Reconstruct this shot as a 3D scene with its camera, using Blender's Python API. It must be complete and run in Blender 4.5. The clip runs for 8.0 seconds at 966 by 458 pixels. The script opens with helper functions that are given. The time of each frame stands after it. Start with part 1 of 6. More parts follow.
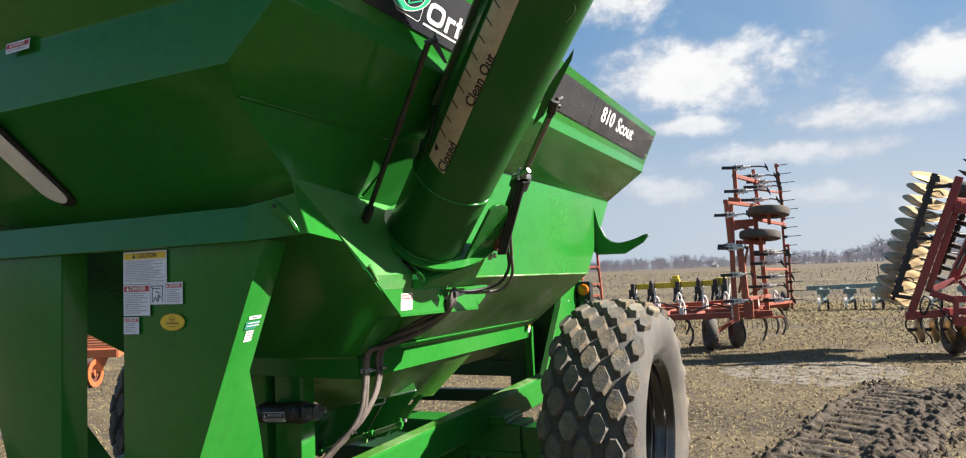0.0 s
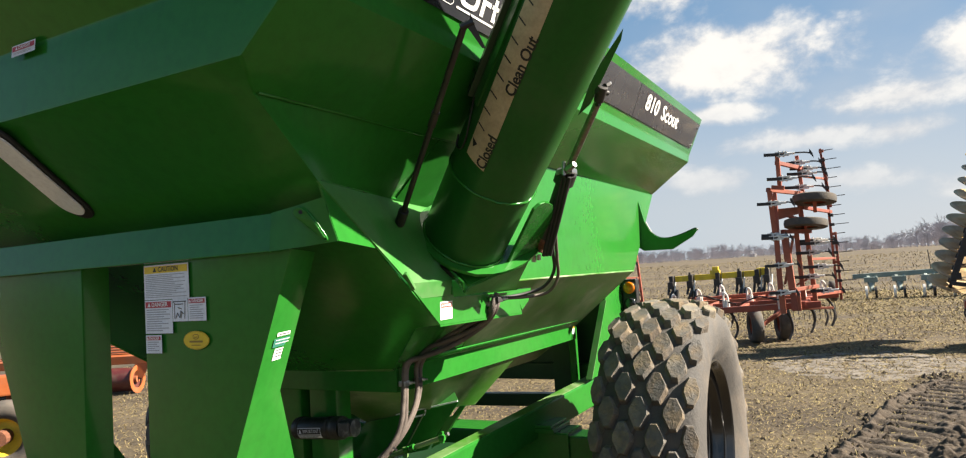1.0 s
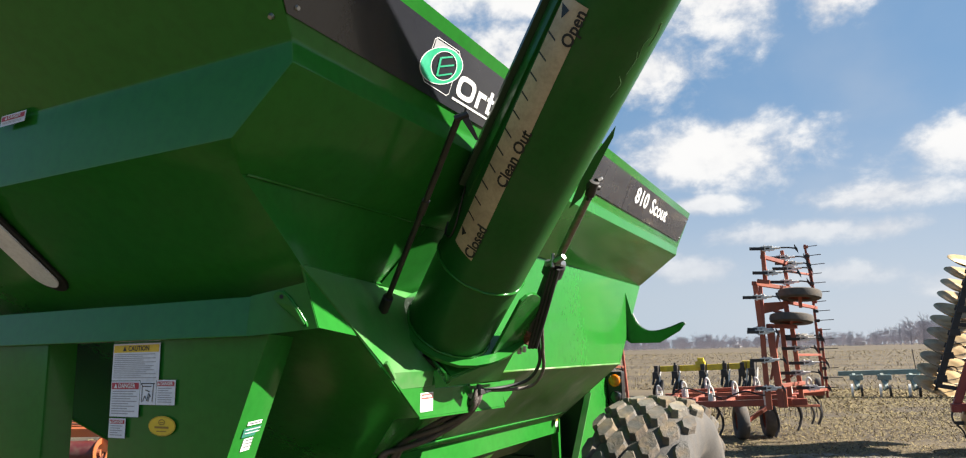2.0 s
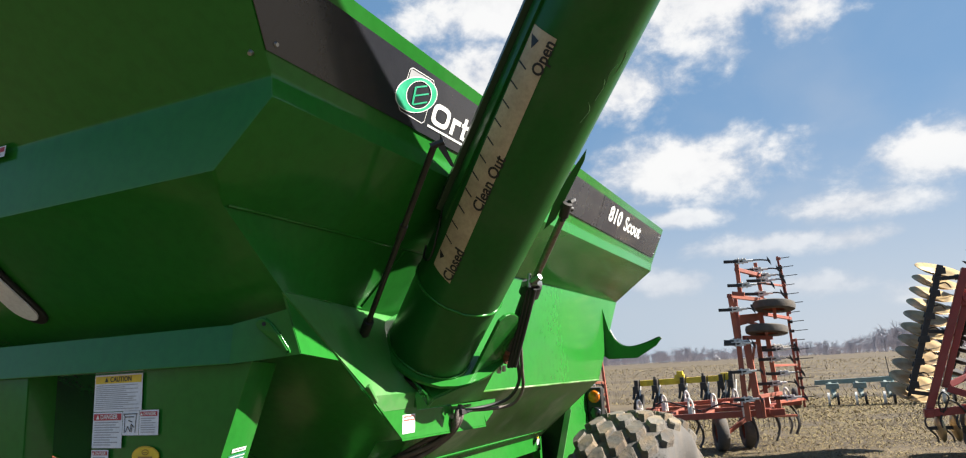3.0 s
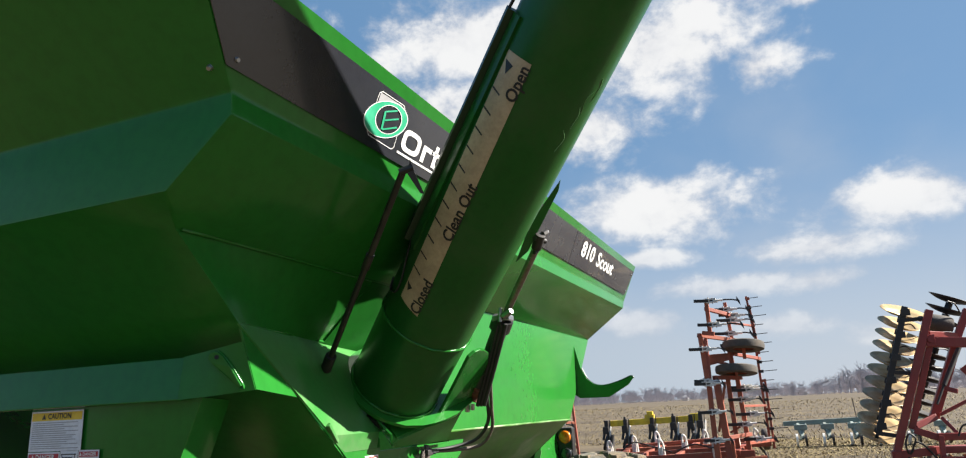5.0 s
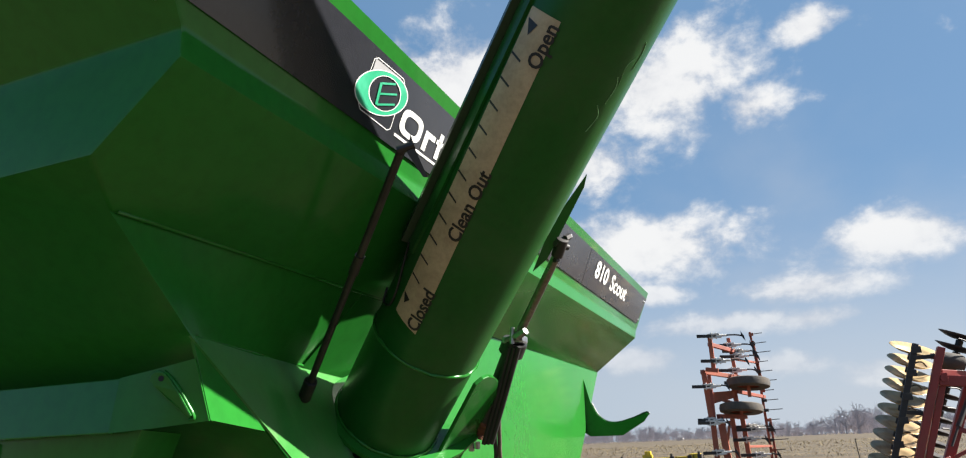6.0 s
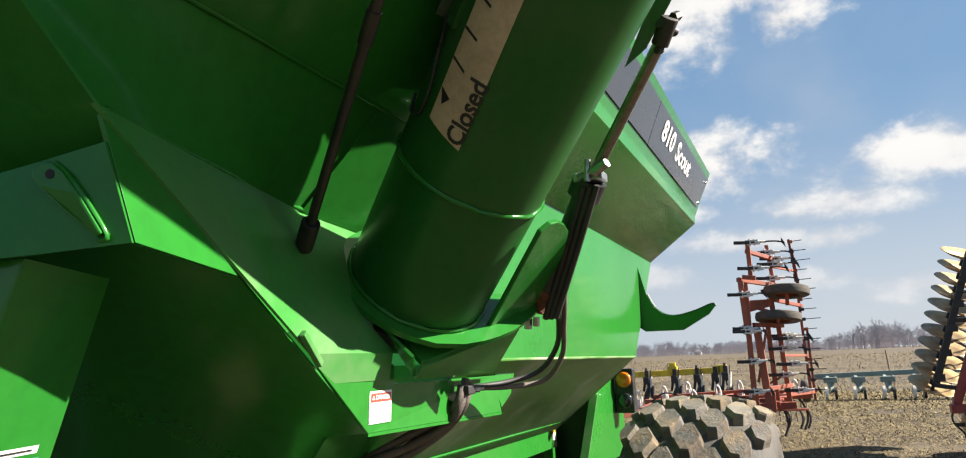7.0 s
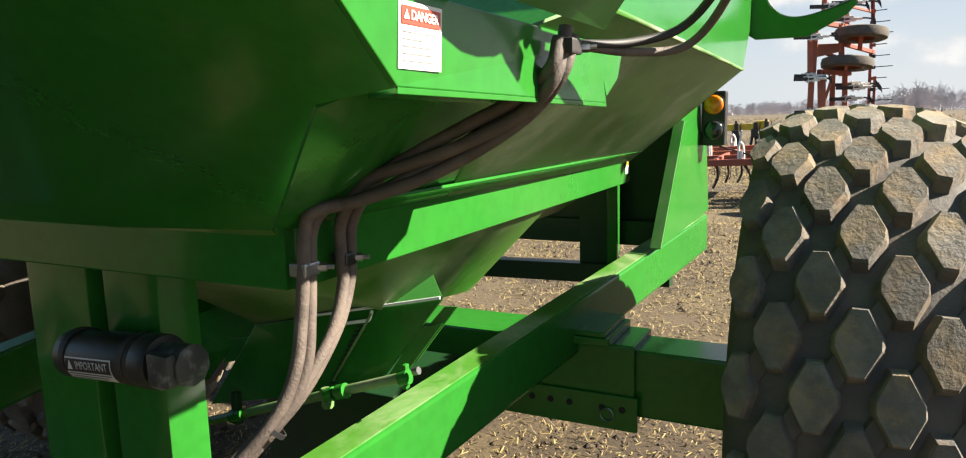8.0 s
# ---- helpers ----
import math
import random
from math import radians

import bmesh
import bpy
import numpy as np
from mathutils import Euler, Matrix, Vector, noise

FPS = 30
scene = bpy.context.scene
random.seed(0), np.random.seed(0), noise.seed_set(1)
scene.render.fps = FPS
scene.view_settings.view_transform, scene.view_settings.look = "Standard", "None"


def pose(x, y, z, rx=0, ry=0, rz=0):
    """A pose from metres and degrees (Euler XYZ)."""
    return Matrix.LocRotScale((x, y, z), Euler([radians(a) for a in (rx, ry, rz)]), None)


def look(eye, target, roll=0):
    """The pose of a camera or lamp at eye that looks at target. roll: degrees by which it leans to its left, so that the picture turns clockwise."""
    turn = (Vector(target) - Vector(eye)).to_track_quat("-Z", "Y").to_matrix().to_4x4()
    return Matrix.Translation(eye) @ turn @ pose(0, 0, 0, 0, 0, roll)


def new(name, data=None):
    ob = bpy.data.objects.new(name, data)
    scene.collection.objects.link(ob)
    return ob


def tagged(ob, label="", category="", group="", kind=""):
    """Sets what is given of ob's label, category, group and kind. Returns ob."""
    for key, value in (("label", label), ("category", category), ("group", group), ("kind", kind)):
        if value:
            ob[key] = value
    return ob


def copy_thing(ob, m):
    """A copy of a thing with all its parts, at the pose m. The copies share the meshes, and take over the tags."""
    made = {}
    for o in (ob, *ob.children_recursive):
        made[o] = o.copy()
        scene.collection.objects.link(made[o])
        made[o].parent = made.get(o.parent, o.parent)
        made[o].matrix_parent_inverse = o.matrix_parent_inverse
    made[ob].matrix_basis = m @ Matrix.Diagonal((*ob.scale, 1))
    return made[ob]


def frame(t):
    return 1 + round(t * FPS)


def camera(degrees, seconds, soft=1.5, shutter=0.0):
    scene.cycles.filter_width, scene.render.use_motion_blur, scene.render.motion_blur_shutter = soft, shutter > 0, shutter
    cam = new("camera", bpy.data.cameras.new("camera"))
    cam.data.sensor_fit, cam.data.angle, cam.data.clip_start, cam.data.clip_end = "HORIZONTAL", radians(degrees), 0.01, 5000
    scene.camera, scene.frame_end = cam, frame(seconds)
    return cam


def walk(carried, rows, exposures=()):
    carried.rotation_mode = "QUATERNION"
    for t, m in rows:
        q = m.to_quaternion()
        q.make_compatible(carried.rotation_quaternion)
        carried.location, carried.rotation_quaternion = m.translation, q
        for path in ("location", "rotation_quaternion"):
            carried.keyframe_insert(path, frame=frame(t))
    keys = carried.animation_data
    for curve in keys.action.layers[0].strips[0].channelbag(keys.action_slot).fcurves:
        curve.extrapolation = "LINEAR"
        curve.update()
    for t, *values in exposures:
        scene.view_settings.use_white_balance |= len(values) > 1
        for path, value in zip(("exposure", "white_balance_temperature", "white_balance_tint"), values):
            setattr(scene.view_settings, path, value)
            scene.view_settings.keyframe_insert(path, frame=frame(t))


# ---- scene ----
cam = camera(68.6, 8.0, soft=1.15)
PATH = [
    (0, (1.01, 0.264, 1.93), (0.146, 2.063, 2.058), -2.2),
    (0.5, (0.974, 0.412, 1.934), (-0.006, 2.153, 2.018), -1.2),
    (1, (0.862, 0.471, 1.973), (-0.086, 2.228, 2.093), -3.6),
    (1.5, (0.838, 0.517, 2.009), (-0.074, 2.276, 2.275), -1.4),
    (3, (0.874, 0.446, 2.021), (0.043, 2.222, 2.412), -3.0),
    (3.5, (0.893, 0.418, 2.021), (0.108, 2.21, 2.434), -2.8),
    (4, (0.888, 0.419, 2.017), (0.124, 2.216, 2.449), -2.9),
    (4.5, (0.87, 0.448, 2.017), (0.115, 2.247, 2.458), -2.9),
    (6, (0.605, 0.931, 2.021), (-0.11, 2.705, 2.607), -2.3),
    (6.5, (0.389, 1.23, 2.005), (-0.3, 3.023, 2.562), -1.8),
    (7, (0.205, 1.579, 1.916), (-0.592, 3.377, 2.283), -2.2),
    (7.5, (-0.055, 1.978, 1.83), (-0.932, 3.776, 1.83), -3.3),
    (8, (-0.303, 2.345, 1.717), (-1.193, 4.11, 1.412), -1.4),
]
walk(cam, [(r[0], look(*r[1:])) for r in PATH], exposures=[(0.0, 1.84, 6500, 10), (0.5, 1.86, 6700, 10), (1.0, 1.92, 7000, 10), (1.5, 1.88, 6750, 10), (3.0, 1.83, 6500, 10), (4.0, 1.78, 6500, 10), (6.0, 1.76, 6450, 10), (6.5, 1.76, 6450, 10), (7.0, 1.86, 6750, 10), (7.5, 2.03, 7100, 10), (8.0, 2.15, 7150, 10)])

# ---- light ----
SUN = Vector((0.7575, 0.306, 0.577)).normalized()


def nodes_of(tree):
    """Short helpers on a node tree: add a node, link two sockets, and a maths node."""
    n, l = tree.nodes, tree.links

    def add(node_type, **kw):
        node = n.new(node_type)
        for k, v in kw.items():
            if k == "operation":
                node.operation = v
            elif k == "blend":
                node.blend_type = v
            elif k == "kind":
                node.data_type = v
        return node

    def put(socket, value):
        if isinstance(value, bpy.types.NodeSocket):
            l.new(value, socket)
        else:
            socket.default_value = value

    def calc(op, a, b=0.0, c=0.0, clamp=False):
        m = add("ShaderNodeMath", operation=op)
        m.use_clamp = clamp
        put(m.inputs[0], a)
        put(m.inputs[1], b)
        put(m.inputs[2], c)
        return m.outputs[0]

    def mix(f, a, b, blend="MIX"):
        m = add("ShaderNodeMix", kind="RGBA", blend=blend)
        put(m.inputs[0], f)
        put(m.inputs[6], a)
        put(m.inputs[7], b)
        return m.outputs[2]

    def noise_(vec, scale, detail=4.0, rough=0.55, dist=0.0):
        t = add("ShaderNodeTexNoise")
        put(t.inputs["Vector"], vec)
        t.inputs["Scale"].default_value = scale
        t.inputs["Detail"].default_value = detail
        t.inputs["Roughness"].default_value = rough
        t.inputs["Distortion"].default_value = dist
        return t.outputs["Fac"]

    def ramp(v, lo, hi):
        m = add("ShaderNodeMapRange")
        m.interpolation_type = "SMOOTHSTEP"
        put(m.inputs[0], v)
        m.inputs[1].default_value, m.inputs[2].default_value = lo, hi
        return m.outputs[0]

    return add, put, calc, mix, noise_, ramp, l


world = bpy.data.worlds.new("world")
scene.world = world
world.use_nodes = True
add, put, calc, mix, noise_, ramp, wl = nodes_of(world.node_tree)
back = world.node_tree.nodes["Background"]
sky = add("ShaderNodeTexSky")
sky.sky_type, sky.sun_disc = "NISHITA", False
sky.sun_elevation = math.asin(SUN.z)
sky.sun_rotation = math.atan2(SUN.x, SUN.y)
sky.air_density, sky.dust_density, sky.ozone_density = 1.0, 0.6, 2.0
coord = add("ShaderNodeTexCoord").outputs["Generated"]
split = add("ShaderNodeSeparateXYZ")
put(split.inputs[0], coord)
azim = calc("ARCTAN2", split.outputs[0], split.outputs[1])
elev = calc("ARCSINE", split.outputs[2])
flat = add("ShaderNodeCombineXYZ")
put(flat.inputs[0], calc("MULTIPLY", azim, 1.0))
put(flat.inputs[1], calc("MULTIPLY", elev, 1.35))
billow = noise_(flat.outputs[0], 10.0, 10.0, 0.60, 0.12)
wisps = noise_(flat.outputs[0], 3.1, 6.0, 0.5, 0.2)
# (azimuth, elevation, half width, half height) of the cumulus, degrees; scattered on round the horizon
BANKS = [(-7, 27.2, 9.5, 4.8), (-13.5, 21.6, 6.5, 3.0), (0.8, 24.2, 2.8, 2.0), (6.2, 28.9, 3.2, 1.5), (-8.6, 14.6, 8.4, 2.9), (9.5, 13.0, 6.0, 2.0), (3.0, 10.3, 5.4, 1.2), (-3.2, 8.2, 6.4, 1.0), (-9.5, 10.8, 3.4, 0.9),
         (2.6, 8.0, 3.4, 0.9), (-0.5, 4.9, 4.0, 0.9), (-10, 5.9, 4.0, 1.0), (-23, 29, 9, 4), (-24.5, 23.5, 5.5, 3.6), (20, 15, 7, 2.6), (26, 25, 7, 4), (9, 4, 5, 1.2), (-42, 18, 12, 5),
         (50, 20, 12, 5), (85, 16, 12, 4)]
cover = None
for a, e, w, h in BANKS:
    u = calc("DIVIDE", calc("SUBTRACT", azim, radians(a)), radians(w))
    v = calc("DIVIDE", calc("SUBTRACT", elev, radians(e)), radians(h))
    d = calc("SQRT", calc("ADD", calc("MULTIPLY", u, u), calc("MULTIPLY", v, v)))
    m = calc("SUBTRACT", 1.0, d)
    cover = m if cover is None else calc("MAXIMUM", cover, m)
body = ramp(calc("ADD", calc("MULTIPLY", calc("MAXIMUM", cover, -1.1), 0.50), calc("MULTIPLY", calc("SUBTRACT", billow, 0.5), 1.75)), -0.14, 0.36)
body = calc("MULTIPLY", body, calc("ADD", 0.50, calc("MULTIPLY", ramp(elev, 0.06, 0.26), 0.50)))
thin = calc("MULTIPLY", ramp(wisps, 0.42, 0.75), calc("MULTIPLY", ramp(elev, 0.75, 0.0), 0.50))
haze = calc("MULTIPLY", ramp(elev, 0.34, -0.02), 0.75)
shade = ramp(calc("ADD", billow, calc("MULTIPLY", body, 0.25)), 0.45, 0.85)
white = mix(shade, (8.0, 8.1, 8.5, 1), (11.2, 11.1, 10.9, 1))
col = mix(0.6, sky.outputs[0], (2.7, 5.1, 8.4, 1))
col = mix(haze, col, (7.6, 8.0, 8.6, 1))
col = mix(thin, col, (7.0, 7.3, 7.8, 1))
# the sky deepens away from the sun
near = add("ShaderNodeVectorMath", operation="DOT_PRODUCT")
put(near.inputs[0], coord)
near.inputs[1].default_value = SUN
col = mix(ramp(near.outputs["Value"], -0.30, 0.42), mix(1.0, col, (0.66, 0.83, 0.94, 1), "MULTIPLY"), col)
col = mix(calc("MULTIPLY", body, 0.93), col, white)
whole = add("ShaderNodeVectorMath", operation="SCALE")
put(whole.inputs[0], col)
whole.inputs["Scale"].default_value = 0.51
put(back.inputs[0], whole.outputs[0])
back.inputs[1].default_value = 0.05
lamp = bpy.data.lights.new("sun", "SUN")
lamp.energy, lamp.angle, lamp.color = 5.0, radians(0.55), (1.0, 0.94, 0.85)
sun = new("sun", lamp)
sun.matrix_world = look(SUN * 60, (0, 0, 0))


# ---- materials ----
def material(name, colour, rough=0.5, metal=0.0, second=None, amount=0.5, scale=3.0, fine=60.0, bump=0.0, bump_scale=80.0,
             coat=0.0, dust=None, dust_amount=0.0, dust_scale=2.0, vary=0.0, emit=0.0, spread=(0.42, 0.66), per="object", spec=0.5):
    """A paint, metal, rubber or soil: colour broken up at two scales, uneven gloss, fine relief, and dust in patches."""
    m = bpy.data.materials.new(name)
    m.use_nodes = True
    add, put, calc, mix, noise_, ramp, l = nodes_of(m.node_tree)
    b = m.node_tree.nodes["Principled BSDF"]
    vec = add("ShaderNodeTexCoord").outputs["Object"]
    if vary and per == "object":
        shift = add("ShaderNodeVectorMath", operation="ADD")
        put(shift.inputs[0], vec)
        put(shift.inputs[1], calc("MULTIPLY", add("ShaderNodeObjectInfo").outputs["Random"], 19.0))
        vec = shift.outputs[0]
    c = (*colour, 1)
    big = noise_(vec, scale, 5.0, 0.6)
    small = noise_(vec, fine, 3.0, 0.6)
    if second:
        c = mix(calc("MULTIPLY", ramp(big, *spread), amount), c, (*second, 1))
    c = mix(calc("MULTIPLY", ramp(small, 0.35, 0.75), 0.22), c, mix(0.55, c, (0, 0, 0, 1)))
    if dust:
        f = calc("MULTIPLY", calc("MULTIPLY", ramp(noise_(vec, dust_scale, 7.0, 0.65, 0.4), 0.40, 0.72), calc("ADD", 0.55, small)), dust_amount)
        c = mix(f, c, (*dust, 1))
        rough_ = calc("ADD", rough, calc("MULTIPLY", f, 0.5), clamp=True)
    else:
        rough_ = rough
    if vary:
        rnd = add("ShaderNodeObjectInfo").outputs["Random"] if per == "object" else add("ShaderNodeNewGeometry").outputs["Random Per Island"]
        hs = add("ShaderNodeHueSaturation")
        put(hs.inputs["Value"], calc("ADD", 1.0 - vary, calc("MULTIPLY", rnd, 2 * vary)))
        put(hs.inputs["Hue"], calc("ADD", 0.5 - 0.03 * vary, calc("MULTIPLY", rnd, 0.06 * vary)))
        put(hs.inputs["Color"], c)
        c = hs.outputs[0]
    put(b.inputs["Base Color"], c)
    put(b.inputs["Roughness"], calc("ADD", rough_, calc("MULTIPLY", calc("SUBTRACT", big, 0.5), 0.25), clamp=True))
    b.inputs["Metallic"].default_value = metal
    b.inputs["Specular IOR Level"].default_value = spec
    b.inputs["Coat Weight"].default_value = coat
    b.inputs["Coat Roughness"].default_value = 0.08
    if emit:
        put(b.inputs["Emission Color"], c)
        b.inputs["Emission Strength"].default_value = emit
    if bump:
        bp = add("ShaderNodeBump")
        bp.inputs["Strength"].default_value = bump
        bp.inputs["Distance"].default_value = 0.02
        put(bp.inputs["Height"], noise_(vec, bump_scale, 6.0, 0.65))
        put(b.inputs["Normal"], bp.outputs[0])
    return m


DUST = (0.1716, 0.156, 0.1092)
GREEN = material("green_paint", (0.0170, 0.152, 0.0195), 0.22, second=(0.0125, 0.126, 0.0165), amount=0.6, scale=1.3, fine=25, bump=0.10, bump_scale=2.2, coat=0.20, spec=0.20,
                 dust=DUST, dust_amount=0.03, dust_scale=1.6)
# satin and dusty; also lightened for the light bounced on to the shelf
GREEN_SATIN = material("satin_green_lightened", (0.034, 0.195, 0.034), 0.36, second=(0.036, 0.165, 0.036), amount=0.6, scale=1.8, fine=28, bump=0.05, bump_scale=5.0,
                       dust=(0.16, 0.23, 0.115), dust_amount=0.45, dust_scale=2.4, spec=0.3)
GREEN_DUSTY = material("dusty_green_paint", (0.040, 0.165, 0.016), 0.40, second=(0.055, 0.130, 0.024), amount=0.6, scale=2.2, fine=30, bump=0.05, bump_scale=6.0,
                       dust=(0.31, 0.36, 0.22), dust_amount=0.9, dust_scale=1.8)
GREEN_TUBE = material("tube_green_paint", (0.0085, 0.094, 0.0125), 0.34, second=(0.0075, 0.078, 0.0115), amount=0.5, scale=2.0, fine=40, bump=0.05, bump_scale=9.0, spec=0.28,
                      dust=DUST, dust_amount=0.10, dust_scale=3.0)
# dark parts, and green parts coloured down for the shade under the tub
GREEN_DARK = material("dark_and_shaded_green", (0.00468, 0.0351, 0.00936), 0.45, second=(0.0078, 0.0234, 0.00936), scale=4.0)
BAND = material("black_band", (0.021, 0.022, 0.028), 0.26, second=(0.030, 0.031, 0.037), scale=1.2, coat=0.3, dust=DUST, dust_amount=0.03)
WHITE = material("white_vinyl", (0.78, 0.78, 0.76), 0.4, second=(0.66, 0.66, 0.62), scale=12.0)
LOGO_GREEN = material("logo_green", (0.03, 0.33, 0.17), 0.35, second=(0.08, 0.45, 0.28), scale=9.0)
TAN = material("faded_tape", (0.52, 0.40, 0.245), 0.55, second=(0.42, 0.315, 0.185), scale=7.0, fine=90, dust=(0.25, 0.19, 0.12), dust_amount=0.3, dust_scale=14)
INK = material("black_ink", (0.01716, 0.0156, 0.0156), 0.5)
PLATE_TEAL = material("printed_teal", (0.03, 0.17, 0.12), 0.4, second=(0.05, 0.22, 0.16), scale=30)
GREY_INK = material("grey_ink", (0.30, 0.30, 0.31), 0.6)
RED_INK = material("red_ink", (0.45, 0.03, 0.045), 0.45)
ORANGE_INK = material("orange_red_ink", (0.52, 0.055, 0.035), 0.45)
YELLOW_INK = material("yellow_ink", (0.75, 0.52, 0.02), 0.45, second=(0.66, 0.46, 0.03), scale=20)
PALE = material("label_paper", (0.72, 0.74, 0.78), 0.45, second=(0.64, 0.66, 0.70), scale=14)
BLACK = material("black_paint", (0.01092, 0.01092, 0.0117), 0.38, second=(0.0234, 0.0234, 0.0234), scale=8, dust=DUST, dust_amount=0.15, dust_scale=9)
GAP = material("shadow_steel", (0.00624, 0.0078, 0.00702), 0.7)
HOSE = material("dusty_hose", (0.074, 0.058, 0.049), 0.65, second=(0.140, 0.111, 0.094), amount=0.9, scale=9.0, fine=70, bump=0.3, bump_scale=150, dust=(0.15, 0.115, 0.09), dust_amount=0.35, dust_scale=8)
HOSE_DARK = material("black_hose", (0.01248, 0.01248, 0.01326), 0.62, second=(0.0312, 0.02808, 0.02496), scale=9.0)
STEEL = material("zinc_steel", (0.3276, 0.3354, 0.3432), 0.35, metal=0.9, second=(0.195, 0.195, 0.2028), scale=30)
ROD = material("chrome_rod", (0.234, 0.2106, 0.195), 0.3, metal=0.8, second=(0.156, 0.0936, 0.0624), scale=30)
RUST = material("rust", (0.1872, 0.0663, 0.0312), 0.8, second=(0.0936, 0.039, 0.0234), scale=40, bump=0.5, bump_scale=200)
RUBBER = material("tyre_rubber", (0.055, 0.050, 0.045), 0.8, second=(0.090, 0.080, 0.069), amount=0.8, scale=5.0, fine=50, bump=0.3, bump_scale=60, dust=(0.140, 0.112, 0.086), dust_amount=0.5, dust_scale=5)
LUG = material("tread_rubber", (0.078, 0.072, 0.064), 0.82, second=(0.150, 0.134, 0.114), amount=0.9, scale=9.0, fine=90, bump=0.55, bump_scale=45, dust=(0.19, 0.140, 0.085), dust_amount=0.9, dust_scale=10, vary=0.25)
RIM = material("black_rim", (0.0078, 0.0078, 0.00858), 0.22, second=(0.0156, 0.0156, 0.0156), scale=6, coat=0.4)
AMBER = material("amber_lens", (0.85, 0.22, 0.012), 0.18, second=(0.55, 0.11, 0.008), scale=60, coat=0.6)
LENS_DARK = material("dark_lens", (0.0234, 0.02496, 0.0273), 0.15, coat=0.6)
WINDOW = material("window_sheet", (0.80, 0.83, 0.86), 0.15, second=(0.66, 0.69, 0.72), amount=0.6, scale=4.0, coat=0.4)
RUBBER_SEAL = material("rubber_seal", (0.00936, 0.00936, 0.01014), 0.5)
OLD_RED = material("faded_red_paint", (0.315, 0.072, 0.036), 0.6, second=(0.205, 0.050, 0.028), amount=0.8, scale=3.0, dust=(0.15, 0.115, 0.075), dust_amount=0.25, dust_scale=4, vary=0.15)
DISC_RED = material("implement_red_paint", (0.235, 0.024, 0.020), 0.45, second=(0.165, 0.018, 0.016), scale=3.0, dust=(0.146, 0.110, 0.073), dust_amount=0.2, dust_scale=4)
BLADE = material("worn_disc_steel", (0.50, 0.36, 0.18), 0.42, metal=0.65, second=(0.34, 0.26, 0.17), amount=0.8, scale=5.0, vary=0.2, dust=(0.22, 0.15, 0.075), dust_amount=0.5, dust_scale=4)
DARK_IRON = material("dark_iron", (0.0195, 0.01716, 0.01716), 0.6, second=(0.0468, 0.0351, 0.0273), scale=8, vary=0.2)
PALE_STEEL = material("whitened_spring_steel", (0.74, 0.71, 0.66), 0.5, second=(0.26, 0.24, 0.22), scale=15, vary=0.2)
YELLOW = material("yellow_paint", (0.80, 0.56, 0.02), 0.45, second=(0.48, 0.30, 0.02), scale=4, dust=(0.2, 0.15, 0.1), dust_amount=0.25)
TEAL = material("pale_blue_green_paint", (0.156, 0.2184, 0.2028), 0.55, second=(0.2184, 0.2574, 0.234), scale=4, dust=(0.195, 0.156, 0.1092), dust_amount=0.3)
ORANGE = material("orange_paint", (0.3448, 0.08619, 0.01989), 0.5, second=(0.2519, 0.05967, 0.01989), scale=4, dust=(0.1658, 0.1193, 0.07956), dust_amount=0.3)
SOIL = material("stubble_soil", (0.0387, 0.02494, 0.01247), 0.95, second=(0.07654, 0.05504, 0.02563), amount=1.0, scale=0.55, fine=14.0, bump=0.9, bump_scale=16.0,
                dust=(0.02494, 0.01634, 0.00903), dust_amount=0.85, dust_scale=2.6, spread=(0.38, 0.62))
# paler and darker drill strips across the field
add, put, calc, mix, noise_, ramp, l = nodes_of(SOIL.node_tree)
strips = add("ShaderNodeMapping")
strips.inputs["Scale"].default_value = (0.006, 0.11, 0.78)
put(strips.inputs["Vector"], add("ShaderNodeTexCoord").outputs["Object"])
ground_bsdf = SOIL.node_tree.nodes["Principled BSDF"]
plain = ground_bsdf.inputs["Base Color"].links[0].from_socket
put(ground_bsdf.inputs["Base Color"], mix(calc("MULTIPLY", ramp(noise_(strips.outputs[0], 1.0, 5.0, 0.6), 0.42, 0.62), 0.55), plain, (0.122, 0.089, 0.044, 1)))
RUT = material("churned_soil", (0.05676, 0.04042, 0.0258), 0.95, second=(0.08428, 0.06278, 0.043), amount=0.9, scale=4.0, fine=30, bump=0.9, bump_scale=40, dust=(0.02876, 0.01968, 0.01287), dust_amount=0.7, dust_scale=6)
ASH = material("pale_ash_soil", (0.1537, 0.1318, 0.1061), 0.95, second=(0.09512, 0.07319, 0.05124), amount=0.9, scale=5.0, fine=30, bump=0.5, bump_scale=30)
PALE_SCRATCH = material("scratched_paint", (0.10, 0.25, 0.09), 0.6)
STRAW = material("straw", (0.1875, 0.1376, 0.05848), 0.85, vary=0.5, per="island", fine=30)
# twig colour paled, with the haze of distance put into it
TWIG = material("hazed_winter_twigs", (0.60, 0.54, 0.55), 0.9, vary=0.25, per="island")
HOUSE = material("far_white_siding", (0.48, 0.47, 0.46), 0.7)


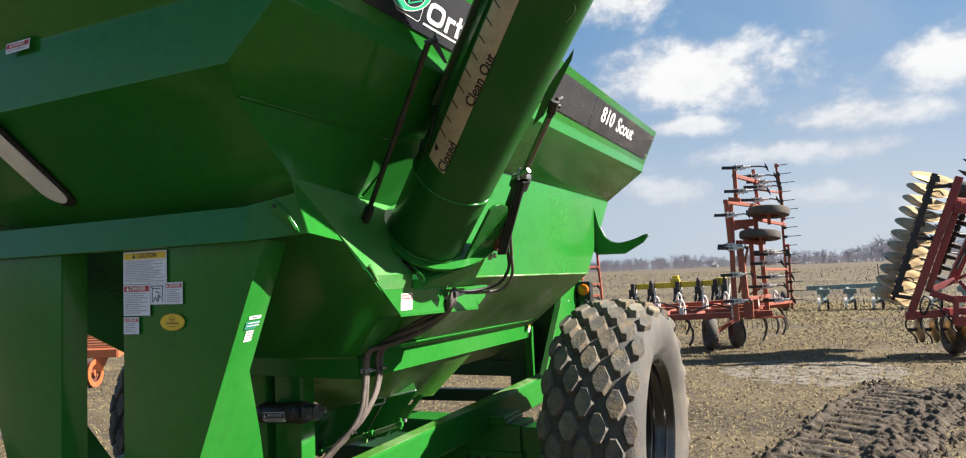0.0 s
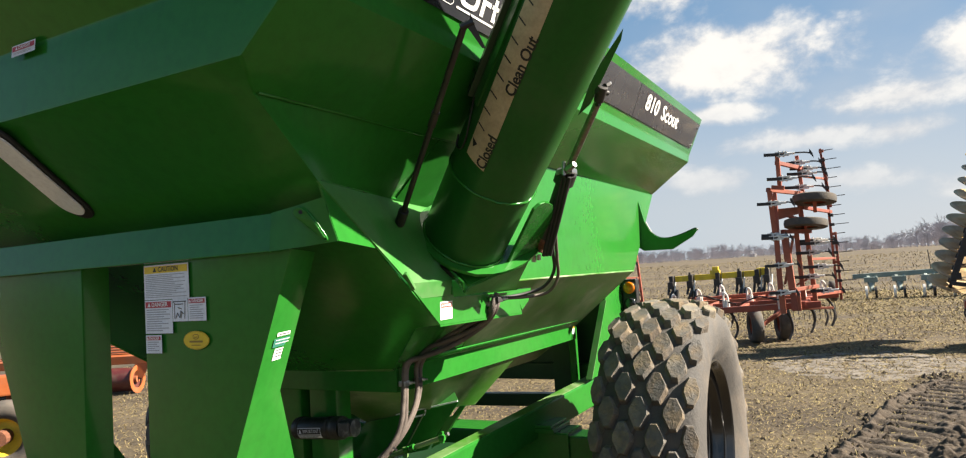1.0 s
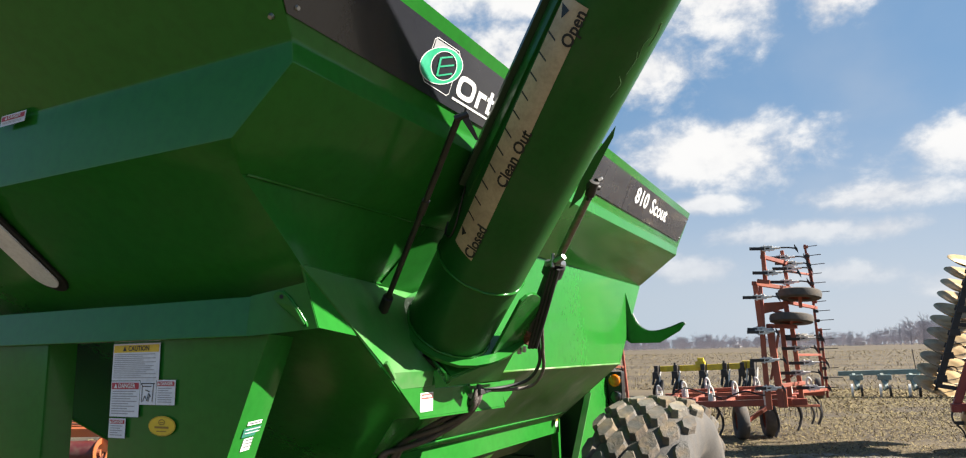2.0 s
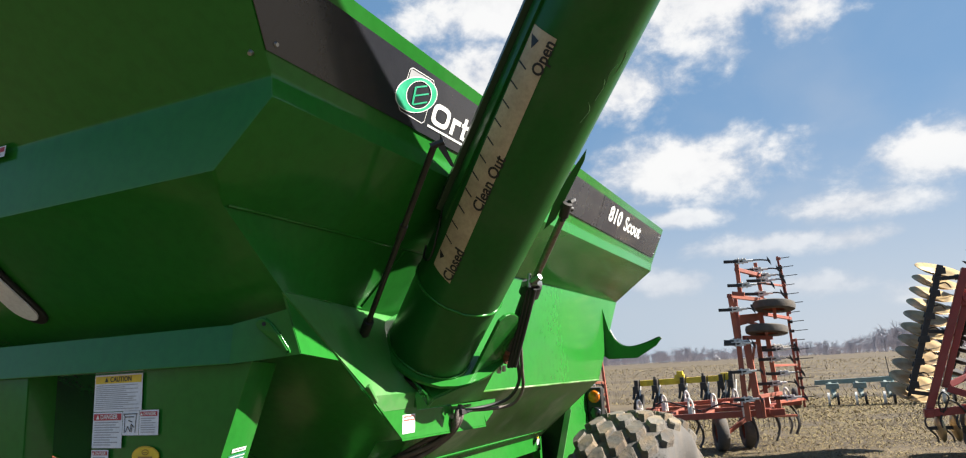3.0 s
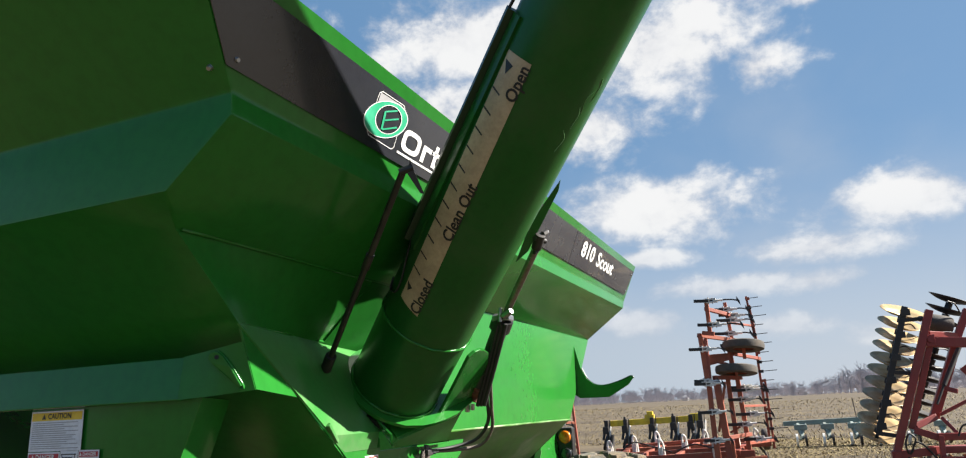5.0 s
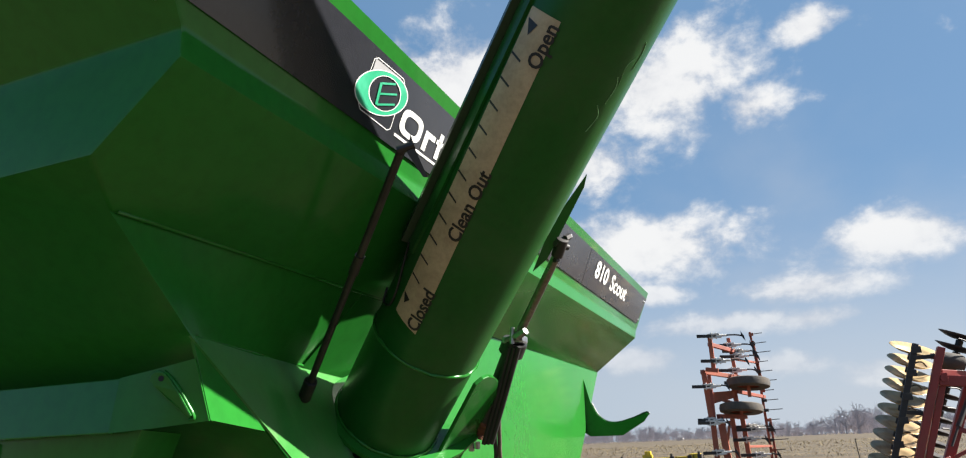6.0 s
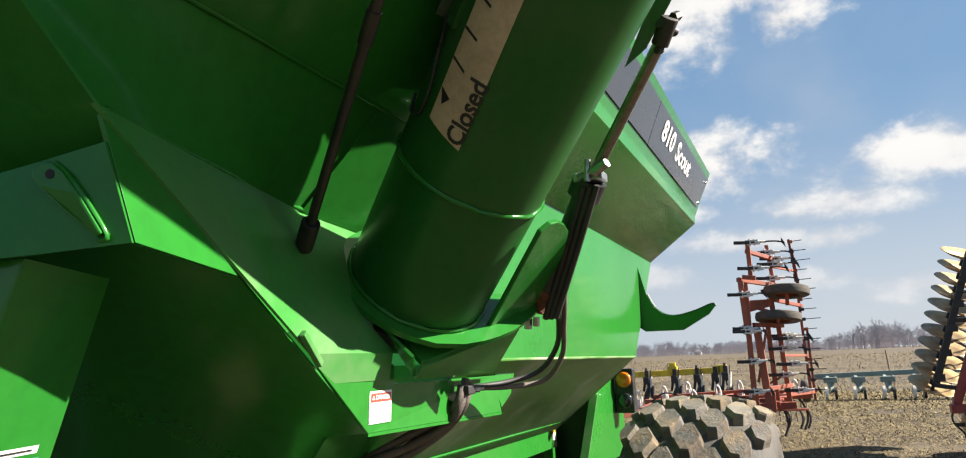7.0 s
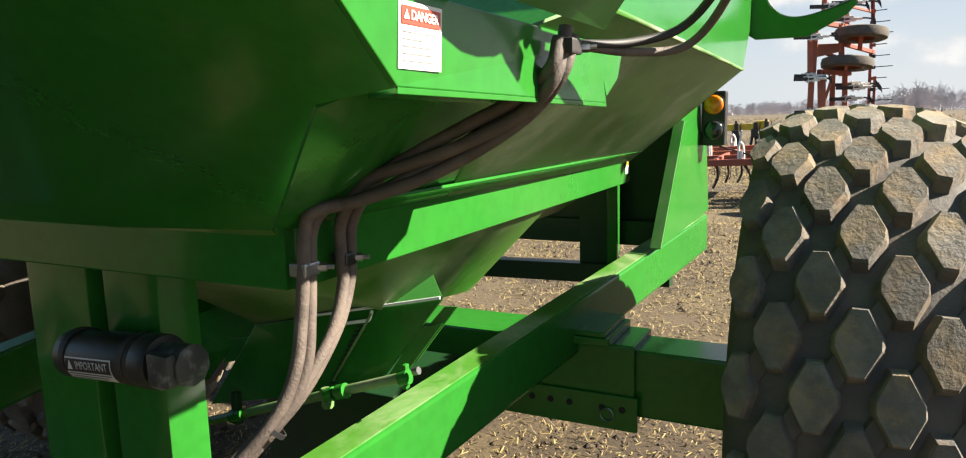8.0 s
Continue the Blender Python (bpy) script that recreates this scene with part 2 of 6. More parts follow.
# ---- building helpers ----
def link_mesh(name, bm, material_, parent=None, label="", smooth=0.0):
    if smooth:
        for f in bm.faces:
            f.smooth = True
    me = bpy.data.meshes.new(name)
    bm.to_mesh(me)
    bm.free()
    if smooth:
        me.set_sharp_from_angle(angle=radians(smooth))
    me.materials.append(material_)
    ob = new(name, me)
    ob.parent = parent
    return tagged(ob, label)


def part(name, bm, material_, parent=None, label="", smooth=0.0):
    """One mesh object out of a bmesh, under a thing or a part."""
    bmesh.ops.recalc_face_normals(bm, faces=bm.faces)
    return link_mesh(name, bm, material_, parent, label, smooth)


def thing(name, label, category, base=(0, 0, 0), group="", kind=""):
    e = new(name)
    e.location = base
    e.empty_display_size = 0.1
    return tagged(e, label, category, group, kind)


def under(parent, ob):
    """Hang a mesh in world coordinates under a thing whose base is not the origin."""
    ob.parent = parent
    ob.matrix_parent_inverse = Matrix.Translation(parent.location).inverted()
    return ob


def bevelled(bm, r, segs=2):
    if r:
        es = [e for e in bm.edges if len(e.link_faces) == 2 and e.calc_face_angle(0) > 0.4]
        bmesh.ops.bevel(bm, geom=es, offset=r, segments=segs, profile=0.6, affect="EDGES", clamp_overlap=True)
    return bm


def plate(pts, t=0.008, r=0.0, toward=None):
    """A flat plate of thickness t with this outline; it grows away from the given direction."""
    bm = bmesh.new()
    f = bm.faces.new([bm.verts.new(p) for p in pts])
    f.normal_update()
    n = f.normal.copy()
    if toward is not None and n.dot(Vector(toward)) < 0:
        n = -n
    g = bmesh.ops.extrude_face_region(bm, geom=[f])["geom"]
    bmesh.ops.translate(bm, vec=-n * t, verts=[v for v in g if isinstance(v, bmesh.types.BMVert)])
    bmesh.ops.recalc_face_normals(bm, faces=bm.faces)
    return bevelled(bm, r)


def box(x0, x1, y0, y1, z0, z1, r=0.006, m=None):
    bm = bmesh.new()
    bmesh.ops.create_cube(bm, size=1)
    for v in bm.verts:
        v.co = ((x0 + x1) / 2 + v.co.x * (x1 - x0), (y0 + y1) / 2 + v.co.y * (y1 - y0), (z0 + z1) / 2 + v.co.z * (z1 - z0))
    bevelled(bm, r)
    if m is not None:
        bm.transform(m)
    return bm


def bar(a, b, w, h, r=0.004, up=(0, 0, 1)):
    """A square tube from a to b, w wide and h high."""
    a, b = Vector(a), Vector(b)
    d = (b - a).normalized()
    s = d.cross(Vector(up))
    s = s.normalized() if s.length > 1e-4 else Vector((1, 0, 0))
    u = s.cross(d)
    m = Matrix((s, d, u)).transposed().to_4x4()
    m.translation = (a + b) / 2
    return box(-w / 2, w / 2, -(b - a).length / 2, (b - a).length / 2, -h / 2, h / 2, r, m)


def rod(a, b, r, n=20, r2=None, bev=0.0):
    a, b = Vector(a), Vector(b)
    bm = bmesh.new()
    bmesh.ops.create_cone(bm, cap_ends=True, segments=n, radius1=r, radius2=r if r2 is None else r2, depth=(b - a).length)
    bevelled(bm, bev) if bev else None
    bm.transform(Matrix.Translation((a + b) / 2) @ (b - a).to_track_quat("Z", "Y").to_matrix().to_4x4())
    return bm


def merge(*bms):
    """Several bmeshes as one."""
    out = bmesh.new()
    for b in bms:
        me = bpy.data.meshes.new("tmp")
        b.to_mesh(me)
        b.free()
        out.from_mesh(me)
        bpy.data.meshes.remove(me)
    return out


def lathe(profile, n=48, m=None):
    """A body turned round the local x axis; profile: (x, radius)."""
    bm = bmesh.new()
    rings = [[bm.verts.new((x, r * math.cos(2 * math.pi * i / n), r * math.sin(2 * math.pi * i / n))) for i in range(n)] for x, r in profile]
    for a, b in zip(rings, rings[1:]):
        for i in range(n):
            bm.faces.new((a[i], a[(i + 1) % n], b[(i + 1) % n], b[i]))
    if m is not None:
        bm.transform(m)
    return bm


def spline(pts, per=8):
    """Points along a smooth line through pts."""
    p = [Vector(q) for q in pts]
    p = [2 * p[0] - p[1]] + p + [2 * p[-1] - p[-2]]
    out = []
    for a, b, c, d in zip(p, p[1:], p[2:], p[3:]):
        for i in range(per):
            t = i / per
            out.append(0.5 * (2 * b + (c - a) * t + (2 * a - 5 * b + 4 * c - d) * t * t + (3 * b - a - 3 * c + d) * t ** 3))
    return out + [p[-2]]


def tube(pts, r, n=10):
    """A round hose along a list of points."""
    bm = bmesh.new()
    rings, u = [], Vector((0, 0, 1))
    for i, p in enumerate(pts):
        d = (pts[min(i + 1, len(pts) - 1)] - pts[max(i - 1, 0)]).normalized()
        s = d.cross(u)
        if s.length < 1e-3:
            s = d.cross(Vector((1, 0, 0)))
        s.normalize()
        u = s.cross(d).normalized()
        rings.append([bm.verts.new(p + r * (math.cos(2 * math.pi * k / n) * s + math.sin(2 * math.pi * k / n) * u)) for k in range(n)])
    for a, b in zip(rings, rings[1:]):
        for k in range(n):
            bm.faces.new((a[k], a[(k + 1) % n], b[(k + 1) % n], b[k]))
    bm.faces.new(rings[0])
    bm.faces.new(rings[-1])
    return bm


def lettering(text, size, place, thick=0.0, bold=0.0):
    """A word in the built-in font as a mesh; place maps (along, up) in metres to a point of the surface."""
    cu = bpy.data.curves.new("word", "FONT")
    cu.body, cu.size, cu.align_x, cu.align_y, cu.offset = text, size, "CENTER", "CENTER", bold
    cu.resolution_u = 3
    tmp = bpy.data.objects.new("word", cu)
    me = bpy.data.meshes.new_from_object(tmp)
    bm = bmesh.new()
    bm.from_mesh(me)
    bpy.data.objects.remove(tmp)
    bpy.data.curves.remove(cu)
    bpy.data.meshes.remove(me)
    for v in bm.verts:
        v.co = place(v.co.x, v.co.y)
    return bm


def on_plane(origin, right, up, lift=0.0):
    o, r, u = Vector(origin), Vector(right).normalized(), Vector(up).normalized()
    n = r.cross(u)
    return lambda a, b: o + r * a + u * b + n * lift


def sheet(place, a0, a1, b0, b1, na=1, nb=1):
    """A rectangle of a decal, mapped on to a surface."""
    bm = bmesh.new()
    g = [[bm.verts.new(place(a0 + (a1 - a0) * i / na, b0 + (b1 - b0) * j / nb)) for j in range(nb + 1)] for i in range(na + 1)]
    for i in range(na):
        for j in range(nb):
            bm.faces.new((g[i][j], g[i + 1][j], g[i + 1][j + 1], g[i][j + 1]))
    return bm


def outline(place, pts):
    bm = bmesh.new()
    bm.faces.new([bm.verts.new(place(a, b)) for a, b in pts])
    return bm


def ring_flat(place, a, b, rx, ry, wx, n=40, shear=0.0):
    """A flat ring, outer half axes rx, ry and width wx."""
    bm = bmesh.new()
    o, i_ = [], []
    for k in range(n):
        c, s = math.cos(2 * math.pi * k / n), math.sin(2 * math.pi * k / n)
        o.append(bm.verts.new(place(a + rx * c + shear * ry * s, b + ry * s)))
        i_.append(bm.verts.new(place(a + (rx - wx) * c + shear * ry * s, b + (ry - wx) * s)))
    for k in range(n):
        bm.faces.new((o[k], o[(k + 1) % n], i_[(k + 1) % n], i_[k]))
    return bm


# ---- ground ----
def spaced(lo, hi, centre, n, power=2.6):
    """n places from lo to hi, close together near the centre."""
    out = []
    for i in range(n + 1):
        t = 2 * i / n - 1
        k = abs(t) ** power
        out.append(centre + (k * (hi - centre) if t > 0 else -k * (centre - lo)))
    return out


def rough_ground(x, y):
    near = 1.0 / (1.0 + ((x - 1) ** 2 + (y - 8) ** 2) / 900.0)
    return near * (0.035 * noise.noise((x * 0.7, y * 0.7, 0)) + 0.018 * noise.noise((x * 2.7, y * 2.7, 3)) + 0.008 * noise.noise((x * 9, y * 9, 5))) - 0.015


gx, gy = spaced(-1500, 1500, 0.5, 190), spaced(-900, 1600, 9.0, 200)
verts = [(x, y, rough_ground(x, y)) for y in gy for x in gx]
w = len(gx)
faces = [(j * w + i, j * w + i + 1, (j + 1) * w + i + 1, (j + 1) * w + i) for j in range(len(gy) - 1) for i in range(w - 1)]
me = bpy.data.meshes.new("ground")
me.from_pydata(verts, [], faces)
me.polygons.foreach_set("use_smooth", [True] * len(faces))
me.materials.append(SOIL)
ground = tagged(new("ground", me), "dry brown stubble field with chopped straw", "ground", kind="structure")

# straw and stubble litter on the soil
rng = np.random.default_rng(3)
N = 300000
yy = 3.0 + 34.0 * rng.random(N) ** 1.5
xx = -6.0 + rng.random(N) * (9.5 + (yy - 3.0) * 0.35)
ang = rng.random(N) * 2 * np.pi
ln = (0.012 + 0.055 * rng.random(N) ** 2.2) * (0.65 + 0.035 * yy)
tilt = np.abs(rng.normal(0, 0.28, N))
wd = 0.0004 + 0.0007 * rng.random(N) + 0.00024 * yy + 0.000008 * yy * yy
# coarser stubble farther out, and a patch on the cart's other side
far = 60000
fy = 36.0 + 190.0 * rng.random(far) ** 2.0
fx = -0.85 * fy + rng.random(far) * 1.35 * fy
near = 95000
ny = np.concatenate((3.5 + 13.0 * rng.random(45000) ** 1.3, -9.0 + 13.0 * rng.random(50000)))
nx = np.concatenate((-17.0 + rng.random(45000) * 11.5, -13.0 + rng.random(50000) * 24.0))
xx, yy = np.concatenate((xx, fx, nx)), np.concatenate((yy, fy, ny))
ang = np.concatenate((ang, rng.random(far + near) * 2 * np.pi))
ln = np.concatenate((ln, (0.05 + 0.15 * rng.random(far)) * (.6 + fy / 90), (0.02 + 0.06 * rng.random(near) ** 2)))
tilt = np.concatenate((tilt, np.abs(rng.normal(0, 0.35, far + near))))
wd = np.concatenate((wd, (0.006 + 0.010 * rng.random(far)) * (.5 + fy / 60), 0.002 + 0.003 * rng.random(near)))
N = N + far + near
verts, faces = [], []
for i in range(N):
    x, y = float(xx[i]), float(yy[i])
    z = rough_ground(x, y) + 0.004
    dx, dy = math.cos(ang[i]) * ln[i], math.sin(ang[i]) * ln[i]
    px, py = -math.sin(ang[i]) * wd[i], math.cos(ang[i]) * wd[i]
    dz = math.tan(min(tilt[i], 1.1)) * ln[i]
    k = len(verts)
    verts += [(x - px, y - py, z), (x + px, y + py, z + 0.002), (x + dx + px, y + dy + py, z + dz + 0.003), (x + dx - px, y + dy - py, z + dz)]
    faces.append((k, k + 1, k + 2, k + 3))
me = bpy.data.meshes.new("straw_litter")
me.from_pydata(verts, [], faces)
me.materials.append(STRAW)
tagged(new("straw_litter", me), "short pale straw pieces scattered over the field", "straw", kind="stuff")

# dark and pale clods
verts, faces = [], []
for i in range(15000):
    y = 3.5 + 24.0 * random.random() ** 1.4
    x = -5.0 + random.random() * (8.0 + (y - 3) * 0.35)
    s = 0.006 + 0.028 * random.random() ** 4
    k = len(verts)
    z = rough_ground(x, y)
    for a in range(5):
        t = a * 1.2566 + random.random()
        verts.append((x + s * math.cos(t) * random.uniform(0.8, 1.3), y + s * math.sin(t), z - 0.002))
    verts.append((x + random.uniform(-.3, .3) * s, y, z + s * random.uniform(0.5, 1.0)))
    faces += [(k + a, k + (a + 1) % 5, k + 5) for a in range(5)]
for i in range(1300):
    u = random.random()
    side = random.choice((-1, 1, 1))
    q = Vector((0.55 + 1.8 * u, 6.2 + 7.1 * u, 0)) + Vector((.97, -.246, 0)) * side * random.gauss(.56, .13)
    s = 0.010 + 0.060 * random.random() ** 3
    k = len(verts)
    z = rough_ground(q.x, q.y) + .02 + .02 * random.random()
    for a in range(5):
        t = a * 1.2566 + random.random()
        verts.append((q.x + s * math.cos(t) * random.uniform(0.7, 1.4), q.y + s * math.sin(t), z - 0.03))
    verts.append((q.x + random.uniform(-.4, .4) * s, q.y + random.uniform(-.4, .4) * s, z + s * random.uniform(0.2, 0.6)))
    faces += [(k + a, k + (a + 1) % 5, k + 5) for a in range(5)]
me = bpy.data.meshes.new("soil_clods")
me.from_pydata(verts, [], faces)
me.materials.append(RUT)
tagged(new("soil_clods", me), "small crumbled brown soil clods on the field", "soil", kind="stuff")


# wheel track pressed into wet soil: a pale pressed bed with curved bars, thrown-up sides
def track(a, b, width):
    a, b = Vector(a), Vector(b)
    d = (b - a).normalized()
    s = Vector((d.y, -d.x, 0))
    L = (b - a).length
    nl, nw = 430, 84
    verts, faces = [], []
    for i in range(nl + 1):
        for j in range(nw + 1):
            u, v = i / nl * L, (j / nw - 0.5) * width
            p = a + d * u + s * v
            wob = noise.noise((u * .9, 3.1, v * .6))
            e = v / (width / 2) + .16 * wob
            n1, n2, n3 = noise.noise((p.x * 3.1, p.y * 3.1, 1)), noise.noise((p.x * 8, p.y * 8, 4)), noise.noise((p.x * 21, p.y * 21, 9))
            bed = 1 / (1 + math.exp((e - .12) * 14)) * 1 / (1 + math.exp((-.80 - e) * 14))
            wave = math.sin((u + .55 * (v + .5) ** 2 + .05 * n1) * 2 * math.pi / .285)
            bars = bed * (.034 + .022 * n1) * (max(0.0, wave) ** .6 - .35)
            churn = 1 / (1 + math.exp((.12 - e) * 12)) * 1 / (1 + math.exp((e - .86) * 16))
            lumps = churn * (.055 + .11 * max(-.2, n1) + .075 * n2 + .035 * n3)
            lip = math.exp(-((e + .84) / .10) ** 2) * (.045 + .06 * n2)
            fade = min(1, u / .5, (L - u) / 1.0)
            edge = max(0.0, abs(e) - .92)
            z = rough_ground(p.x, p.y) + fade * (.018 * bed + bars + lumps + lip + .012 * n2 * bed + .010 * n3) - (1 - fade) * .04 - edge * .6 - .004
            verts.append((p.x, p.y, z))
    for i in range(nl):
        for j in range(nw):
            k = i * (nw + 1) + j
            faces.append((k, k + 1, k + nw + 2, k + nw + 1))
    me = bpy.data.meshes.new("tyre_track")
    me.from_pydata(verts, [], faces)
    me.polygons.foreach_set("use_smooth", [True] * len(faces))
    me.materials.append(RUT)
    return tagged(new("tyre_track", me), "muddy tyre track with curved tread bars pressed into soil", "tyre track", kind="stuff")


track((0.55, 6.2, 0), (2.35, 13.3, 0), 1.5)

# pale spill of ash-coloured soil on the field
verts, faces = [], []
for i in range(420):
    r = random.random() ** 0.5
    t = random.random() * 6.283
    x, y = 0.7 + 1.5 * r * math.cos(t), 14.3 + 1.6 * r * math.sin(t)
    s = random.uniform(0.04, 0.17)
    k = len(verts)
    for q in range(7):
        f = q * 0.8976
        verts.append((x + s * math.cos(f) * random.uniform(.6, 1.3), y + s * math.sin(f) * random.uniform(.6, 1.3), rough_ground(x, y) + 0.001))
    verts.append((x, y, rough_ground(x, y) + 0.016))
    faces += [(k + q, k + (q + 1) % 7, k + 7) for q in range(7)]
me = bpy.data.meshes.new("ash_spill")
me.from_pydata(verts, [], faces)
me.materials.append(ASH)
tagged(new("ash_spill", me), "thin pale grey spill on the brown field", "spill", kind="stuff")

# ---- grain cart ----
cart = thing("grain_cart", "green steel grain cart with black side band and folding auger", "grain cart")
XC = -2.09


def skin(name, pts, faces, material_, both=(1, -1), r=0.0, label="", smooth=25):
    """Sheet steel faces over named points, mirrored to the other side of the cart."""
    bm = bmesh.new()
    for side in both:
        vs = {k: bm.verts.new((p[0] if side > 0 else 2 * XC - p[0], p[1], p[2])) for k, p in pts.items() if any(k in f for f in faces)}
        for f in faces:
            bm.faces.new([vs[k] for k in (f if side > 0 else f[::-1])])
    bmesh.ops.remove_doubles(bm, verts=bm.verts, dist=1e-4)
    if r:
        bevelled(bm, r, 2)
    bmesh.ops.recalc_face_normals(bm, faces=bm.faces)
    bmesh.ops.solidify(bm, geom=bm.faces[:], thickness=0.006)
    return link_mesh(name, bm, material_, cart, label, smooth)


T = dict(
    A=(-.280, 1.560, 3.140), Ar=(-.280, 6.620, 3.140), B=(-.400, 1.853, 2.846), Br=(-.400, 6.580, 2.846),
    S=(-.395, 1.853, 2.780), Sr=(-.395, 6.500, 2.780), C=(-.580, 1.830, 2.597), K=(-.703, 1.985, 2.547), Kr=(-.707, 6.420, 2.530),
    K1=(-.704, 3.020, 2.545), K2=(-.706, 3.600, 2.543), D=(-.690, 2.236, 2.303), N1=(-.940, 3.008, 2.312), N2=(-.924, 3.590, 2.269),
    W=(-.707, 3.600, 1.920), Wr=(-.707, 5.720, 1.910), Q=(-.775, 3.060, 1.757), Qp=(-.930, 3.100, 1.742), F=(-1.217, 3.308, 1.528), Fr=(-1.217, 5.740, 1.485),
    X1=(-.762, 3.476, 1.876), X2=(-1.217, 3.950, 1.526), F2=(-1.217, 5.740, 1.502), V=(-1.620, 3.880, 1.225), Vr=(-1.620, 5.850, 1.225), Am=(XC, 1.430, 3.270), Bm=(XC, 1.853, 2.846), Cm=(XC, 1.830, 2.597), Dm=(XC, 2.250, 2.293),
    Fm=(XC, 3.360, 1.490), Vm=(XC, 3.880, 1.180), Vrm=(XC, 5.850, 1.180), Arm=(XC, 6.620, 3.140), Krm=(XC, 6.420, 2.530), Wrm=(XC, 5.720, 1.905),
    Srm=(XC, 6.500, 2.780), Brm=(XC, 6.580, 2.846), Frm=(XC, 5.740, 1.485), G=(-.700, 2.540, 2.095), M=(-.742, 2.805, 1.945), P1=(-.738, 2.900, 1.945),
    P2=(-.730, 3.110, 1.945), P3=(-.757, 3.600, 1.930), R0=(-.748, 2.838, 1.914), R1=(-.752, 2.900, 1.880), R2=(-.755, 3.132, 1.880))
skin("tub", T, [("A", "B", "Br", "Ar"), ("B", "S", "Sr", "Br"), ("S", "C", "K", "K1", "K2", "Kr", "Sr"),
     ("A", "Am", "Bm", "B"), ("B", "Bm", "Cm", "C", "S"), ("C", "Cm", "Dm", "D", "K"), ("D", "Dm", "Fm", "F", "Qp", "Q"),
     ("Ar", "Br", "Brm", "Arm"), ("Br", "Sr", "Srm", "Brm"), ("Sr", "Kr", "Krm", "Srm"), ("Kr", "Wr", "Wrm", "Krm"), ("Wr", "F2", "Fr", "Frm", "Wrm")],
     GREEN, r=0.010, label="glossy green tub with folded shoulders")
for side in (1, -1):
    skin("tub_wall", T, [("K1", "N1", "N2", "K2"), ("K2", "N2", "W"), ("K2", "W", "Wr", "Kr")], GREEN, both=(side,), label="green lower side wall")
# plain green without dust puts the corner's shade into its colour
for side in (1, -1):
    skin("tub_corner", T, [("Qp", "X1", "X2", "F")], GREEN, both=(side,), label="green corner panel of the hopper, left undusted to read as shaded")
skin("tub_bottom", T, [("X1", "W", "Wr", "F2", "X2"), ("F", "Fr", "Vr", "V"), ("V", "Vr", "Vrm", "Vm"), ("F", "V", "Vm", "Fm"), ("Fr", "Frm", "Vrm", "Vr")],
     GREEN_DUSTY, label="dusty green sloped hopper bottom")
skin("auger_shelf", T, [("D", "G", "N1"), ("G", "M", "P1", "N1"), ("N1", "P1", "P2"), ("N1", "P2", "P3", "N2"), ("M", "R0", "R1", "P1"), ("P1", "R1", "R2", "P2")], GREEN_SATIN, both=(1,), label="sloped green plate round the auger foot")



def ruled(a0, a1, b0, b1, n=14, m=4, t=.006):
    """A gently twisted sheet between the edges a0-a1 and b0-b1."""
    bm = bmesh.new()
    a0, a1, b0, b1 = map(Vector, (a0, a1, b0, b1))
    g = [[bm.verts.new(a0.lerp(a1, i / n).lerp(b0.lerp(b1, i / n), j / m)) for j in range(m + 1)] for i in range(n + 1)]
    for i in range(n):
        for j in range(m):
            bm.faces.new((g[i][j], g[i + 1][j], g[i + 1][j + 1], g[i][j + 1]))
    bmesh.ops.recalc_face_normals(bm, faces=bm.faces)
    return bm


part("recess_panel", ruled(T["K"], T["K1"], T["D"], T["N1"]), GREEN, cart, "green panel bending in behind the auger", smooth=60)
# weld beads
part("weld_bead", tube(spline([(-.697, 2.0, 2.549), (-.698, 2.5, 2.548), (-.699, 3.0, 2.547), (-.700, 3.58, 2.546)]), 0.006, 6), GREEN, cart, smooth=60)
part("weld_bead", tube(spline([(-.705, 2.26, 2.305), (-.815, 2.61, 2.307), (-.935, 3.008, 2.316), (-.920, 3.57, 2.273)]), 0.007, 6), GREEN, cart, smooth=60)
part("weld_bead", tube(spline([(-.702, 3.62, 1.919), (-.702, 4.6, 1.915), (-.702, 5.72, 1.908)]), 0.006, 6), GREEN_DUSTY, cart, smooth=60)

part("weld_bead", tube(spline([(-.770, 3.478, 1.868), (-.98, 3.70, 1.702), (-1.20, 3.935, 1.534)]), 0.006, 6), GREEN_DUSTY, cart, smooth=60)

# side band
band_dir = (Vector((-.280, 4, 3.140)) - Vector((-.400, 4, 2.846))).normalized()
BN = Vector((0, 1, 0)).cross(band_dir)


def band(a, b, lift=0.006):
    """A place on the side band: a along the cart, b up from its lower fold."""
    return Vector((-.400, a, 2.846)) + band_dir * b + BN * lift


def band_sheet(y0, y1, b0, b1, lift, slant=0.0, tail=0.0):
    bm = bmesh.new()
    bm.faces.new([bm.verts.new(band(y, b, lift)) for y, b in ((y0 + slant, b0), (y1, b0), (y1 + tail, b1), (y0, b1))])
    g = bmesh.ops.extrude_face_region(bm, geom=bm.faces[:])["geom"]
    bmesh.ops.translate(bm, vec=-BN * 0.003, verts=[v for v in g if isinstance(v, bmesh.types.BMVert)])
    return bm


